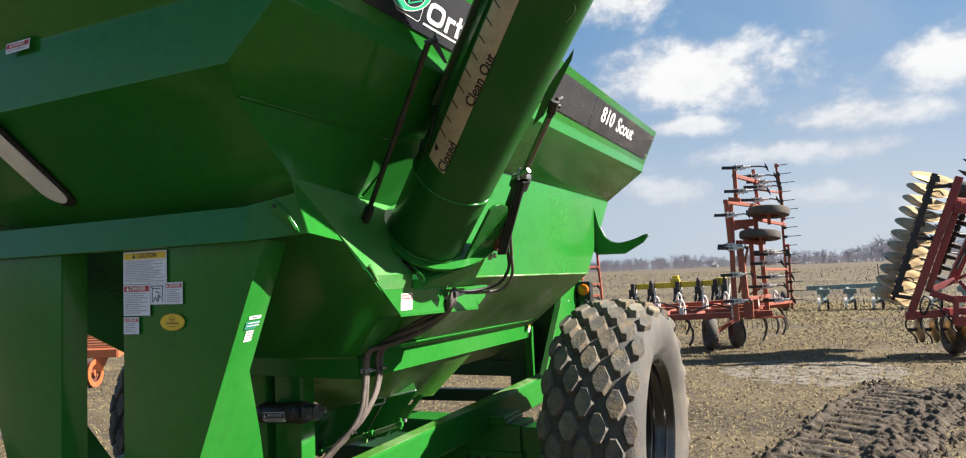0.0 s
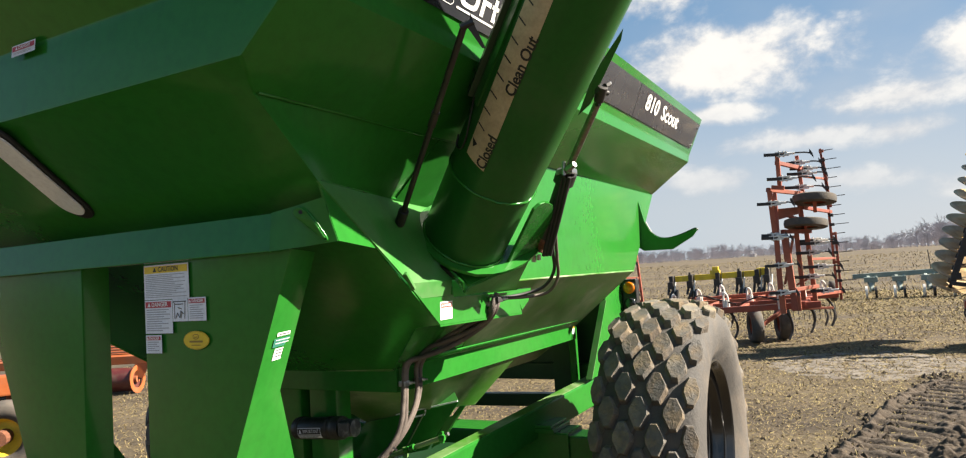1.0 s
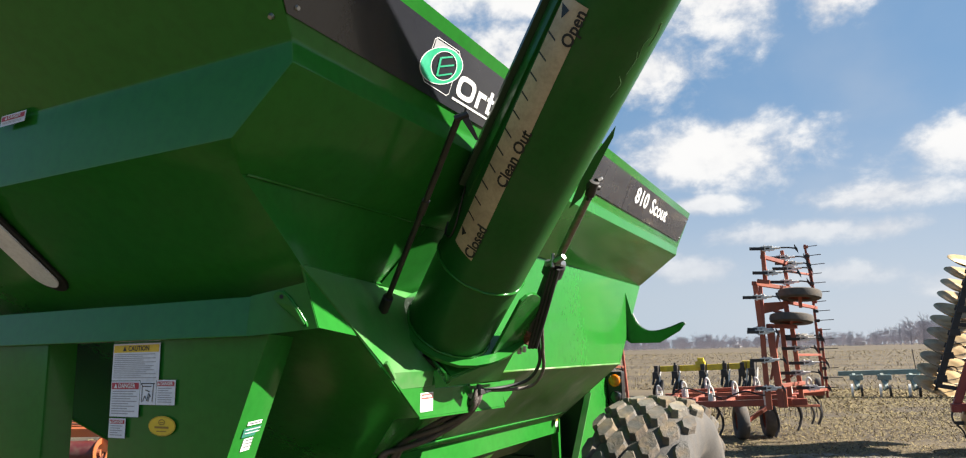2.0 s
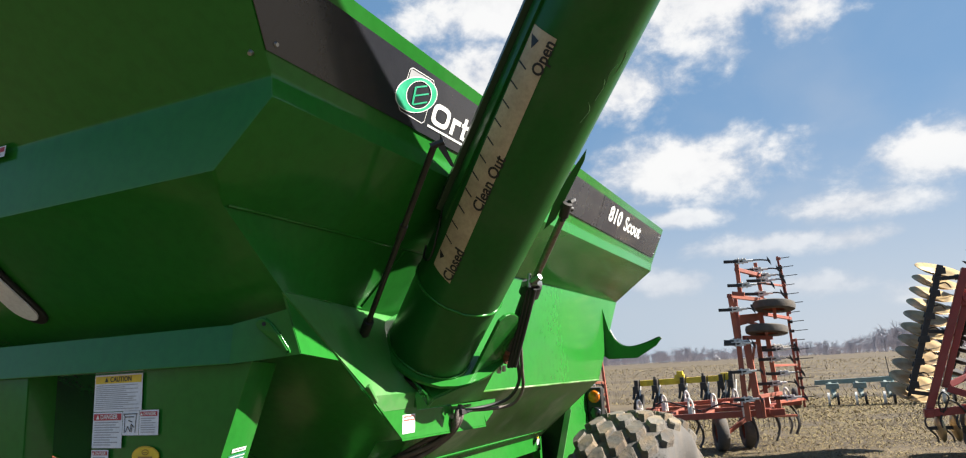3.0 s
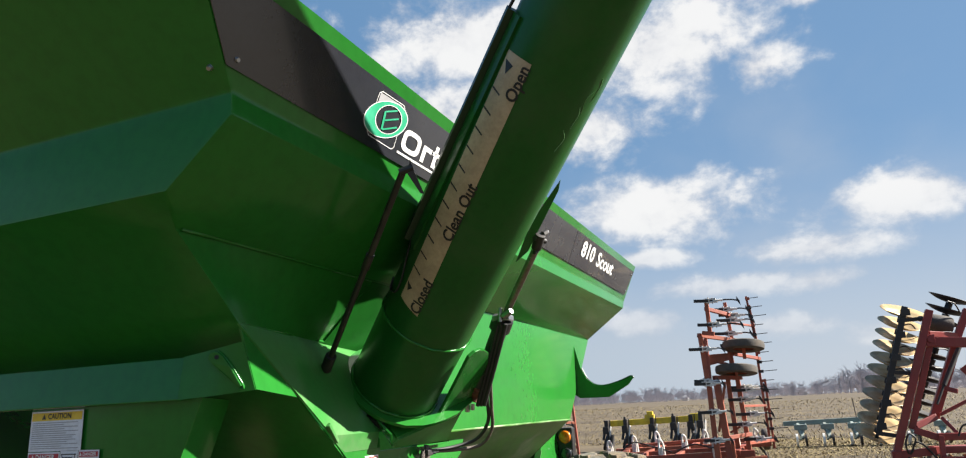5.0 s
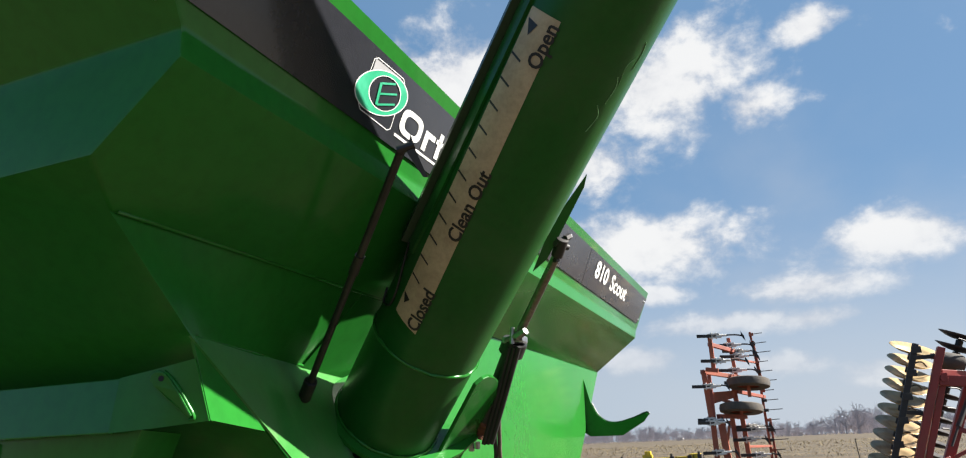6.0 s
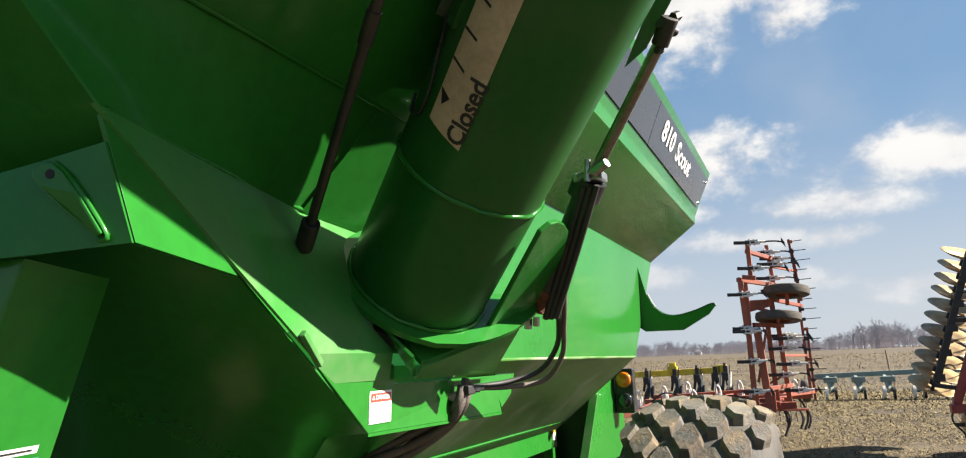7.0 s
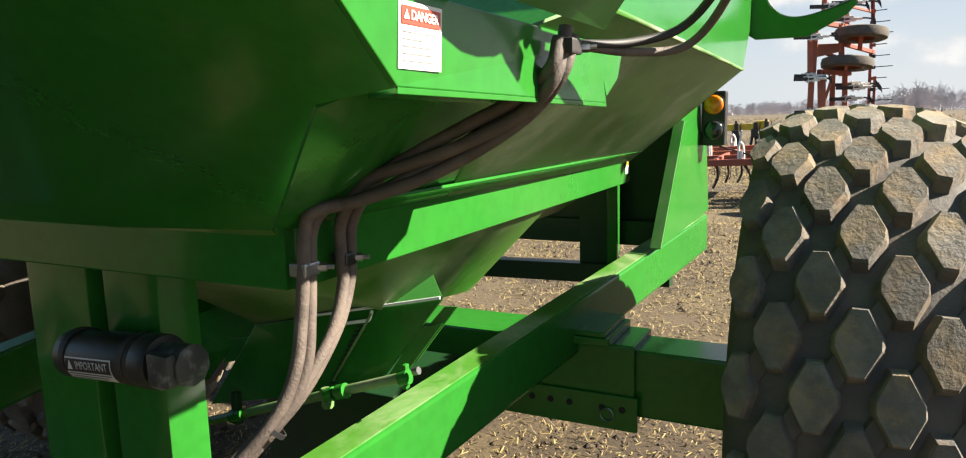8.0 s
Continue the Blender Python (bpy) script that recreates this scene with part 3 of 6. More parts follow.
black = part("side_band", band_sheet(1.612, 4.835, .053, .268, .006, .195), BAND, cart, "matt black lettering band along the tub")
black2 = part("side_band", band_sheet(4.842, 6.500, .053, .268, .006, 0, .085), BAND, cart, "matt black lettering band along the tub")
for y, b in ((1.832, .078), (6.50, .085), (6.53, .235)):
    part("rivet", rod(band(y, b, .004), band(y, b, .012), .009, 12, r2=.006), STEEL, cart)
part("rivet", rod((-.425, 1.803, 2.896), (-.425, 1.796, 2.889), .009, 12, r2=.006), STEEL, cart)


def face(y0, b0, lift=0.008, sx=1.0):
    return lambda a, b: band(y0 + a * sx, b0 + b, lift)


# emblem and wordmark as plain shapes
def emblem(k, shift=0.0, lift=.008):
    """The slanted oval of the emblem, k times its size."""
    return lambda a, b: band(2.521 + shift + k * (.119 * a - .0275 * b), .168 + k * (.041 * a + .0565 * b), lift)


def crescent(n=56):
    """The oval ring, wider at its front end."""
    bm = bmesh.new()
    o_, i_ = [], []
    for k in range(n):
        c, d = math.cos(2 * math.pi * k / n), math.sin(2 * math.pi * k / n)
        o_.append(bm.verts.new(emblem(1)(c, d)))
        i_.append(bm.verts.new(emblem(1)(c * .62 + .10, d * .80)))
    for k in range(n):
        bm.faces.new((o_[k], o_[(k + 1) % n], i_[(k + 1) % n], i_[k]))
    return bm


def strokes(place, lines, w_):
    """Straight strokes of one width on a mapped surface."""
    out = []
    for a0, b0, a1, b1 in lines:
        q = Vector((a1 - a0, b1 - b0)).normalized() * w_
        out.append(outline(place, [(a0 + q.y, b0 - q.x), (a1 + q.y, b1 - q.x), (a1 - q.y, b1 + q.x), (a0 - q.y, b0 + q.x)]))
    return merge(*out)


part("emblem", crescent(), LOGO_GREEN, black, "green oval ring emblem")
part("emblem_rim", ring_flat(emblem(1.03, 0, .0085), 0, 0, 1, 1, .035, 56), WHITE, black)
part("emblem_rim", ring_flat(emblem(1, 0, .0085), .10, 0, .63, .81, .03, 48), WHITE, black)
part("emblem_bars", strokes(emblem(1, .012, .0085), ((-.30, -.48, -.16, .52), (-.28, -.48, .42, -.36), (-.22, .02, .48, .12), (-.16, .50, .40, .58)), .045), LOGO_GREEN, black)
frame_ = [(2.436, .100), (2.452, .088), (2.600, .086), (2.614, .096), (2.606, .238), (2.592, .248), (2.452, .244), (2.437, .234)]
part("emblem_frame", strokes(lambda a, b: band(a, b, .0075), [(*p, *q) for p, q in zip(frame_, frame_[1:] + frame_[:1])], .0012), WHITE, black)
part("emblem_shine", outline(lambda a, b: band(a, b, .0072), [(2.444, .238), (2.585, .243), (2.560, .226), (2.490, .220), (2.446, .196)]), GREY_INK, black)
WM = lambda a, b: band(a, b, .008)


def round_o(y0, y1, b0, b1, w_, n=40):
    """A squarish rounded letter ring."""
    bm = bmesh.new()
    o_, i_ = [], []
    for k in range(n):
        c, d = math.cos(2 * math.pi * k / n), math.sin(2 * math.pi * k / n)
        c, d = math.copysign(abs(c) ** .62, c), math.copysign(abs(d) ** .62, d)
        o_.append(bm.verts.new(WM((y0 + y1) / 2 + (y1 - y0) / 2 * c, (b0 + b1) / 2 + (b1 - b0) / 2 * d)))
        i_.append(bm.verts.new(WM((y0 + y1) / 2 + ((y1 - y0) / 2 - w_ * 1.5) * c, (b0 + b1) / 2 + ((b1 - b0) / 2 - w_) * d)))
    for k in range(n):
        bm.faces.new((o_[k], o_[(k + 1) % n], i_[(k + 1) % n], i_[k]))
    return bm


part("wordmark_shape", merge(round_o(2.648, 2.780, .104, .186, .017), sheet(WM, 2.800, 2.826, .104, .168), sheet(WM, 2.826, 2.868, .150, .168), sheet(WM, 2.890, 2.914, .106, .192), sheet(WM, 2.878, 2.946, .152, .167),
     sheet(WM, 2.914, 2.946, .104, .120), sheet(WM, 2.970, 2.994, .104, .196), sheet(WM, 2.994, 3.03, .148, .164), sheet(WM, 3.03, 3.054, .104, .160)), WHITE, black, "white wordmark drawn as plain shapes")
part("wordmark_line", sheet(WM, 2.640, 3.28, .086, .094), WHITE, black)


def fitted(word, size, y0, y1, b, bold):
    """A word stretched between two places of the band."""
    raw = lettering(word, size, lambda a, c: Vector((a, c, 0)), bold=bold)
    lo, hi = min(v.co.x for v in raw.verts), max(v.co.x for v in raw.verts)
    for v in raw.verts:
        v.co = band(y0 + (v.co.x - lo) * (y1 - y0) / (hi - lo), b + v.co.y, .009)
    return raw


part("model_number", fitted("810", .142, 5.022, 5.335, .181, .004), WHITE, black2, "white model number")
part("model_name", fitted("Scout", .142, 5.425, 5.905, .176, .003), WHITE, black2, "white model name")

# sight window in the sloped front
FN = Vector((0, -.683, -1)).normalized()


def front(x, y, lift=0.0):
    return Vector((x, y, 2.587 - .683 * (y - 1.82))) + FN * lift


def pill(c0, c1, r, lift, n=14):
    """A long rounded outline on the front slope."""
    a, b = Vector(c0), Vector(c1)
    d = (b - a).normalized()
    s = Vector((-d.y, d.x))
    pts = [a + r * (math.cos(t) * s - math.sin(t) * d) for t in [math.pi * k / n for k in range(n + 1)]]
    pts += [b + r * (-math.cos(t) * s + math.sin(t) * d) for t in [math.pi * k / n for k in range(n + 1)]]
    return [front(p.x, p.y, lift) for p in pts]


win = part("sight_window", plate(pill((-1.842, 1.875), (-1.900, 2.156), .058, .020), .006, toward=FN), WINDOW, cart, "long pale sight window in a black rubber seal")
part("seal", plate(pill((-1.840, 1.866), (-1.902, 2.168), .076, .011), .012, .003, toward=FN), RUBBER_SEAL, win)

# front cross beam with sloped face, and its end bracket
part("cross_beam", plate([(-.875, 2.196, 2.083), (2 * XC + .712, 2.196, 2.083), (2 * XC + .712, 2.214, 2.212), (-.875, 2.214, 2.212)], .016, .003, toward=(0, -1, 0)), GREEN, cart, "wide green cross beam")
bm = bmesh.new()
grid = [[bm.verts.new(Vector(lo).lerp(Vector(hi), k / 4)) for k in range(5)] for lo, hi in (((-.875, 2.196, 2.083), (-.875, 2.214, 2.212)), ((-.780, 2.241, 2.091), (-.790, 2.235, 2.228)), ((-.669, 2.298, 2.104), (-.691, 2.262, 2.250)))]
for a, b in zip(grid, grid[1:]):
    for k in range(4):
        bm.faces.new((a[k], b[k], b[k + 1], a[k + 1]))
bmesh.ops.recalc_face_normals(bm, faces=bm.faces)
bmesh.ops.solidify(bm, geom=bm.faces[:], thickness=.006)
part("beam_end", bm, GREEN, cart, "green beam end bent back to the gusset", smooth=20)


def beam_face(x, z, lift=0.0):
    """A place on the bent beam end."""
    u, v = (x + .875) / .095, (z - 2.083) / .129
    return Vector((x, (2.196 + .045 * u) * (1 - v) + (2.214 + .021 * u) * v, z)) + lift * Vector((.36, -.93, 0))


ear = part("beam_ear", plate([beam_face(*q, .012) for q in ((-.797, 2.205), (-.795, 2.215), (-.787, 2.222), (-.776, 2.225), (-.763, 2.221), (-.747, 2.206), (-.726, 2.176), (-.697, 2.116), (-.705, 2.111), (-.748, 2.152), (-.786, 2.188))], .012, .003, toward=(.36, -.93, 0)), GREEN, cart, "welded green lifting ear on the beam end")
part("ear_hole", rod(beam_face(-.766, 2.205, .0115), beam_face(-.766, 2.205, .0128), .007, 14), GAP, ear)
part("weld_bead", tube(spline([beam_face(*q, .004) for q in ((-.763, 2.223), (-.745, 2.206), (-.724, 2.176), (-.694, 2.115), (-.706, 2.108))], 4), .004, 6), GREEN, ear, smooth=60)
# short stop bar at the lower corner of the shelf
part("shelf_stop", bar((-.724, 2.752, 1.986), (-.742, 2.834, 1.922), .014, .016, .003), GREEN_SATIN, cart)
part("gusset", plate([(-.699, 2.250, 2.307), (-.668, 2.300, 2.105), (-.704, 2.545, 2.082), (-.702, 2.420, 2.188)], .008, .001, toward=(1, 0, 0)), GREEN, cart, "sunlit green gusset plate")

# front legs, bent plate with flanges; side -1 is the far one
def leg(side):
    mx = lambda x: x if side > 0 else -3.559 - x
    p = lambda x, y, z: (mx(x), y, z)
    pts = {0: p(-1.583, 2.24, 2.089), 1: p(-.822, 2.24, 2.089), 2: p(-1.298, 2.24, .951), 3: p(-1.583, 2.24, .951),
           4: p(-.897, 2.44, 2.083), 5: p(-1.100, 2.44, 1.580), 6: p(-1.200, 2.60, 1.287), 7: p(-1.310, 2.76, .965), 8: p(-1.583, 2.36, 2.089), 9: p(-1.583, 2.36, .951),
           10: p(-1.045, 2.24, 1.557)}
    bm = bmesh.new()
    v = {k: bm.verts.new(c) for k, c in pts.items()}
    for f in ((0, 1, 10, 2, 3), (1, 4, 5, 10), (10, 5, 6), (10, 6, 7, 2), (0, 3, 9, 8)):
        bm.faces.new([v[k] for k in f])
    bmesh.ops.recalc_face_normals(bm, faces=bm.faces)
    bevelled(bm, .008)
    bmesh.ops.solidify(bm, geom=bm.faces[:], thickness=.008)
    return part("leg", bm, GREEN, cart, "broad bent plate front leg", smooth=25)


right_leg, left_leg = leg(1), leg(-1)


def decal(parent, o, r, u, w_, h, head, word, tri=True, head_mat=RED_INK, lines=7, lift=.004, text=None):
    """A warning label: paper, coloured head with its word, and unreadable lines as bars."""
    at = on_plane(o, r, u, lift)
    up1, up2 = on_plane(o, r, u, lift + .0012), on_plane(o, r, u, lift + .0024)
    d = part("warning_label", sheet(at, 0, w_, -h, 0), PALE if head_mat is not ORANGE_INK else WHITE, parent, "pale warning label with printed lines")
    b = .06 * w_ if w_ < .2 else .006
    b = min(b, .005)
    part("label_head", sheet(up1, b, w_ - b, -head, -b), head_mat, d)
    tw = .72 * w_
    ink = INK if head_mat is YELLOW_INK else WHITE
    cx = w_ * (.56 if tri else .5)
    size = min(head * .80, tw / (len(word) * .76))
    part("label_word", lettering(word, size, lambda a, c: up2(cx + a, -(head + b) / 2 + c), bold=size * .02), ink, d)
    if tri:
        tx, hh = cx - len(word) * size * .39 - size * .30, size * .40
        part("label_triangle", outline(up2, [(tx - hh, -(head + b) / 2 - hh * .8), (tx + hh, -(head + b) / 2 - hh * .8), (tx, -(head + b) / 2 + hh)]), ink, d)
    y = -head - .006
    step = (h - head - .010) / max(lines, 1)
    for i in range(lines):
        wl_ = w_ - 4 * b - (random.random() * .35 * w_ if i % 2 else random.random() * .08 * w_)
        part("label_line", sheet(up1, 2 * b, 2 * b + max(wl_, .02), y - step * i - step * .34, y - step * i), GREY_INK, d)
    return d


LF, RX, UZ = 2.236, (1, 0, 0), (0, 0, 1)
decal(right_leg, (-1.569, LF, 2.0745), RX, UZ, .250, .130, .031, "CAUTION", head_mat=YELLOW_INK, lines=13)
decal(right_leg, (-1.569, LF, 1.942), RX, UZ, .155, .124, .028, "DANGER", lines=10)
decal(right_leg, (-1.328, LF, 1.946), RX, UZ, .095, .085, .021, "DANGER", lines=7)
pic = part("picture_label", sheet(on_plane((-1.412, LF, 1.946), RX, UZ, .004), 0, .082, -.085, 0), PALE, right_leg)
pp = on_plane((-1.412, LF, 1.946), RX, UZ, .0055)
stroke = lambda a0, b0, a1, b1, w_=.0016: outline(pp, [(a0 - (b1 - b0) * w_ / math.hypot(a1 - a0, b1 - b0), b0 + (a1 - a0) * w_ / math.hypot(a1 - a0, b1 - b0)), (a1 - (b1 - b0) * w_ / math.hypot(a1 - a0, b1 - b0), b1 + (a1 - a0) * w_ / math.hypot(a1 - a0, b1 - b0)),
                                                       (a1 + (b1 - b0) * w_ / math.hypot(a1 - a0, b1 - b0), b1 - (a1 - a0) * w_ / math.hypot(a1 - a0, b1 - b0)), (a0 + (b1 - b0) * w_ / math.hypot(a1 - a0, b1 - b0), b0 - (a1 - a0) * w_ / math.hypot(a1 - a0, b1 - b0))])
part("picture_lines", merge(stroke(.006, -.012, .076, -.012), stroke(.006, -.012, .014, -.022), stroke(.014, -.022, .060, -.022), stroke(.012, -.022, .012, -.076), stroke(.070, -.010, .066, -.076),
     stroke(.018, -.074, .028, -.054), stroke(.028, -.054, .040, -.072), stroke(.040, -.072, .046, -.046), stroke(.046, -.046, .060, -.058), stroke(.046, -.074, .052, -.050), stroke(.030, -.034, .052, -.040)), INK, pic)
decal(right_leg, (-1.569, LF, 1.812), RX, UZ, .090, .068, .0186, "DANGER", lines=5)
ov = on_plane((-1.291, LF, 1.791), RX, UZ, .004)
oval = part("oval_label", outline(ov, [(.068 * math.cos(t * .2094), .0335 * math.sin(t * .2094)) for t in range(30)]), YELLOW_INK, right_leg, "yellow oval label")
ov2 = on_plane((-1.291, LF, 1.791), RX, UZ, .0055)
part("oval_lines", merge(ring_flat(ov2, 0, 0, .066, .0318, .0012, 30), sheet(ov2, -.034, .036, -.008, -.001), ring_flat(ov2, 0, .013, .017, .010, .003, 16), sheet(ov2, -.010, .010, .010, .013), sheet(ov2, -.024, .024, -.019, -.016)),
     material("brown_ink", (0.28, 0.16, 0.02), 0.5), oval)
# small plates on the sunlit flange
fl_r = Vector((-.075, .20, 0)).normalized()
fl_u = Vector((.223, 0, .532)).normalized()
fl_o = Vector((-.822, 2.24, 2.089))
for (a0, a1, b0, b1, mm) in ((.060, .170, -.319, -.305, WHITE), (.045, .185, -.360, -.327, PLATE_TEAL), (.070, .160, -.412, -.366, WHITE)):
    q = on_plane(fl_o, fl_r, fl_u, .006)
    lab = part("maker_plate", sheet(q, a0, a1, b0, b1), mm, right_leg, "small printed maker plate")
    q2 = on_plane(fl_o, fl_r, fl_u, .0075)
    part("plate_lines", merge(*[sheet(q2, a0 + .012, a1 - .015, b1 - .008 - .012 * i, b1 - .005 - .012 * i) for i in range(max(1, int((b1 - b0) / .014)))]), INK if mm is WHITE else WHITE, lab)

# danger label on the front shoulder
decal(cart, (-1.672, 1.836, 2.848), RX, (0, .09, 1), .140, .040, .022, "DANGER", lines=2, lift=.006)

# ---- auger ----
A0 = Vector((-.6768, 3.2242, 2.2))
AX = Vector((.972, -.585, 1)).normalized()
TR = .192
AU = AX.cross(Vector((0, 0, 1))).normalized()
AV = AX.cross(AU)


def on_tube(s, deg, r=TR):
    t = radians(deg)
    return A0 + AX * s + r * (math.cos(t) * AU + math.sin(t) * AV)


def along(r0, r1, s0, s1, d0, d1, ns=24, nd=4):
    """A curved shell on the auger tube between two lengths and two angles, r0 to r1 thick."""
    bm = bmesh.new()
    g = {}
    for k, r in enumerate((r0, r1)):
        for i in range(ns + 1):
            for j in range(nd + 1):
                g[k, i, j] = bm.verts.new(on_tube(s0 + (s1 - s0) * i / ns, d0 + (d1 - d0) * j / nd, r))
    for k in (0, 1):
        for i in range(ns):
            for j in range(nd):
                bm.faces.new((g[k, i, j], g[k, i + 1, j], g[k, i + 1, j + 1], g[k, i, j + 1]))
    for i in range(ns):
        for j in (0, nd):
            bm.faces.new((g[0, i, j], g[0, i + 1, j], g[1, i + 1, j], g[1, i, j]))
    for j in range(nd):
        for i in (0, ns):
            bm.faces.new((g[0, i, j], g[0, i, j + 1], g[1, i, j + 1], g[1, i, j]))
    return bm


bm = bmesh.new()
prof = [(s_, TR) for s_ in (-.100, .26, .276, .29, 1.2, 2.2, 3.3)]
rings = [[bm.verts.new(on_tube(s, 360 * i / 72, r)) for i in range(72)] for s, r in prof]
for a, b in zip(rings, rings[1:]):
    for i in range(72):
        bm.faces.new((a[i], a[(i + 1) % 72], b[(i + 1) % 72], b[i]))
bm.faces.new(rings[0])
bm.faces.new(rings[-1])
auger = part("auger_tube", bm, GREEN_TUBE, cart, "long green unloading auger tube", smooth=40)


def bead(s, r, thick, d0, d1, n=60):
    return tube([on_tube(s + .004 * noise.noise((i * .31, s, 0)), d0 + (d1 - d0) * i / n, r) for i in range(n + 1)], thick, 6)


part("weld_seam", bead(.276, TR + .001, .006, -80, 150), GREEN, auger, smooth=60)


def polar(s, pairs):
    """Points of the plane across the tube at s, from (radius, degrees)."""
    return [on_tube(s, d, r) for r, d in pairs]


# upper hinge flange: a ring round the tube's foot that runs out into an ear for the pin
rim_out = [(.231, d) for d in range(-150, 71, 10)] + [(.236, 80), (.240, 100), (.250, 115), (.267, 128), (.295, 141), (.329, 153), (.372, 163), (.412, 169), (.418, 172)]
bm = bmesh.new()
for s_ in (-.094, -.110):
    o_, i_ = polar(s_, rim_out), polar(s_, [(TR - .004, d if d < 160 else 168) for r, d in rim_out])
    ov_, iv_ = [bm.verts.new(q) for q in o_], [bm.verts.new(q) for q in i_]
    for k in range(len(o_) - 1):
        bm.faces.new((ov_[k], ov_[k + 1], iv_[k + 1], iv_[k]))
bm.verts.ensure_lookup_table()
n_ = len(rim_out)
for k in range(n_ - 1):
    bm.faces.new([bm.verts[j] for j in (k, k + 1, 2 * n_ + k + 1, 2 * n_ + k)])
bm.faces.new([bm.verts[j] for j in (n_ - 1, 2 * n_ - 1, 4 * n_ - 1, 3 * n_ - 1)])
part("foot_flange", bm, GREEN, auger, "green hinge flange", smooth=30)
part("weld_seam", bead(-.090, TR + .003, .006, -90, 160), GREEN, auger, smooth=60)


# measuring tape on the tube
def tape(s, f, r=TR + .0022):
    """s along the tube, f across the tape from 0 to 1."""
    left, right = 9.0 - 8.6 * (s - .40), 40.0 - 6.8 * (s - .40)
    return on_tube(s + .022 * (1 - f) * max(0.0, 1 - (s - .388) * 4), left + (right - left) * f, r)


bm = bmesh.new()
g = [[bm.verts.new(tape(.388 + 1.036 * i / 30, j / 8)) for j in range(9)] for i in range(31)]
for i in range(30):
    for j in range(8):
        bm.faces.new((g[i][j], g[i + 1][j], g[i + 1][j + 1], g[i][j + 1]))
strip = part("gauge_tape", bm, TAN, auger, "faded tan gauge tape with black print")
for word, s0, s1, size in (("Closed", .397, .547, .062), ("Clean Out", .730, .968, .062), ("Open", 1.286, 1.408, .062)):
    mid = (s0 + s1) / 2
    raw = lettering(word, size, lambda a, b: Vector((a, b, 0)), bold=.0016)
    wide = max(v.co.x for v in raw.verts) - min(v.co.x for v in raw.verts)
    for v in raw.verts:
        v.co = on_tube(mid + v.co.x * (s1 - s0) / wide, 35.0 - 7.0 * (mid - .47) - math.degrees(v.co.y / TR), TR + .0036)
    part("tape_word", raw, INK, strip)
for i in range(11):
    s = .548 + i * .0744
    part("tape_tick", outline(lambda a, b: tape(a, b, TR + .0036), [(s - .003, .02), (s + .004, .02), (s - .006, .44), (s - .012, .44)]), INK, strip)
part("tape_arrow", outline(lambda a, b: tape(a, b, TR + .0036), [(.474, .02), (.466, .36), (.440, .20)]), INK, strip)
part("tape_arrow", outline(lambda a, b: tape(a, b, TR + .0036), [(1.395, .06), (1.388, .46), (1.352, .30)]), INK, strip)

# dark rib on the tube's shoulder, and its cable
part("rib", along(TR - .001, .226, .60, 1.53, -33, -20, 24, 3), GREEN_DARK, auger, "dark raised rib", smooth=30)
part("rib_edge", along(TR - .001, .202, .60, 1.53, -20, -3, 24, 3), GREEN_TUBE, auger, smooth=30)
# unseen collar added above to throw shade on the tub's front corner
part("fold_joint", along(TR - .001, .34, 2.00, 2.65, 5, 140, 4, 12), GREEN_TUBE, auger, "unseen green collar added on the auger as a shade caster", smooth=30)
part("cable", tube(spline([on_tube(1.52, -27, .218), on_tube(1.62, -30, .210), on_tube(1.8, -30, .206), on_tube(2.2, -30, .206)]), .006, 6), HOSE_DARK, auger, smooth=60)
part("cable", tube(spline([on_tube(.61, -16, .204), on_tube(.54, -9, .200), on_tube(.46, -1, .198), on_tube(.40, -2, .197), on_tube(.375, -16, .198), on_tube(.40, -30, .198)]), .004, 6), HOSE_DARK, auger, smooth=60)
# scratches in the paint near the top
for s_, d_, e_ in ((1.36, 98, 4), (1.42, 106, -5), (1.27, 92, 7), (1.47, 110, 3)):
    part("paint_scratch", tube(spline([on_tube(s_, d_, TR + .0004), on_tube(s_ - .03, d_ + e_, TR + .0004), on_tube(s_ - .08, d_ + e_ * .4, TR + .0004)], 4), .0012, 5), PALE_SCRATCH, auger)

# hinge cheek standing on the flange, pin and hydraulic cylinder beside the tube
part("hinge_plate", plate([(-.571, 3.331, 2.016), (-.364, 3.190, 2.229), (-.343, 3.208, 2.250), (-.334, 3.240, 2.259), (-.333, 3.285, 2.260), (-.340, 3.339, 2.252), (-.406, 3.474, 2.184), (-.443, 3.501, 2.145), (-.490, 3.577, 2.094)], .014, .003), GREEN, cart, "green hinge cheek plate")
part("hinge_pin", merge(rod((-.448, 3.490, 2.108), (-.500, 3.560, 2.062), .022, 14, bev=.004), rod((-.49, 3.53, 2.05), (-.455, 3.55, 2.095), .015, 10), rod((-.470, 3.505, 2.075), (-.462, 3.520, 2.112), .020, 8)), RUST, cart, "rusty hinge pin", smooth=40)
part("hinge_bolt", merge(rod((-.535, 3.555, 2.035), (-.540, 3.560, 2.005), .012, 6), rod((-.512, 3.56, 2.038), (-.516, 3.565, 2.012), .010, 6)), STEEL, cart)
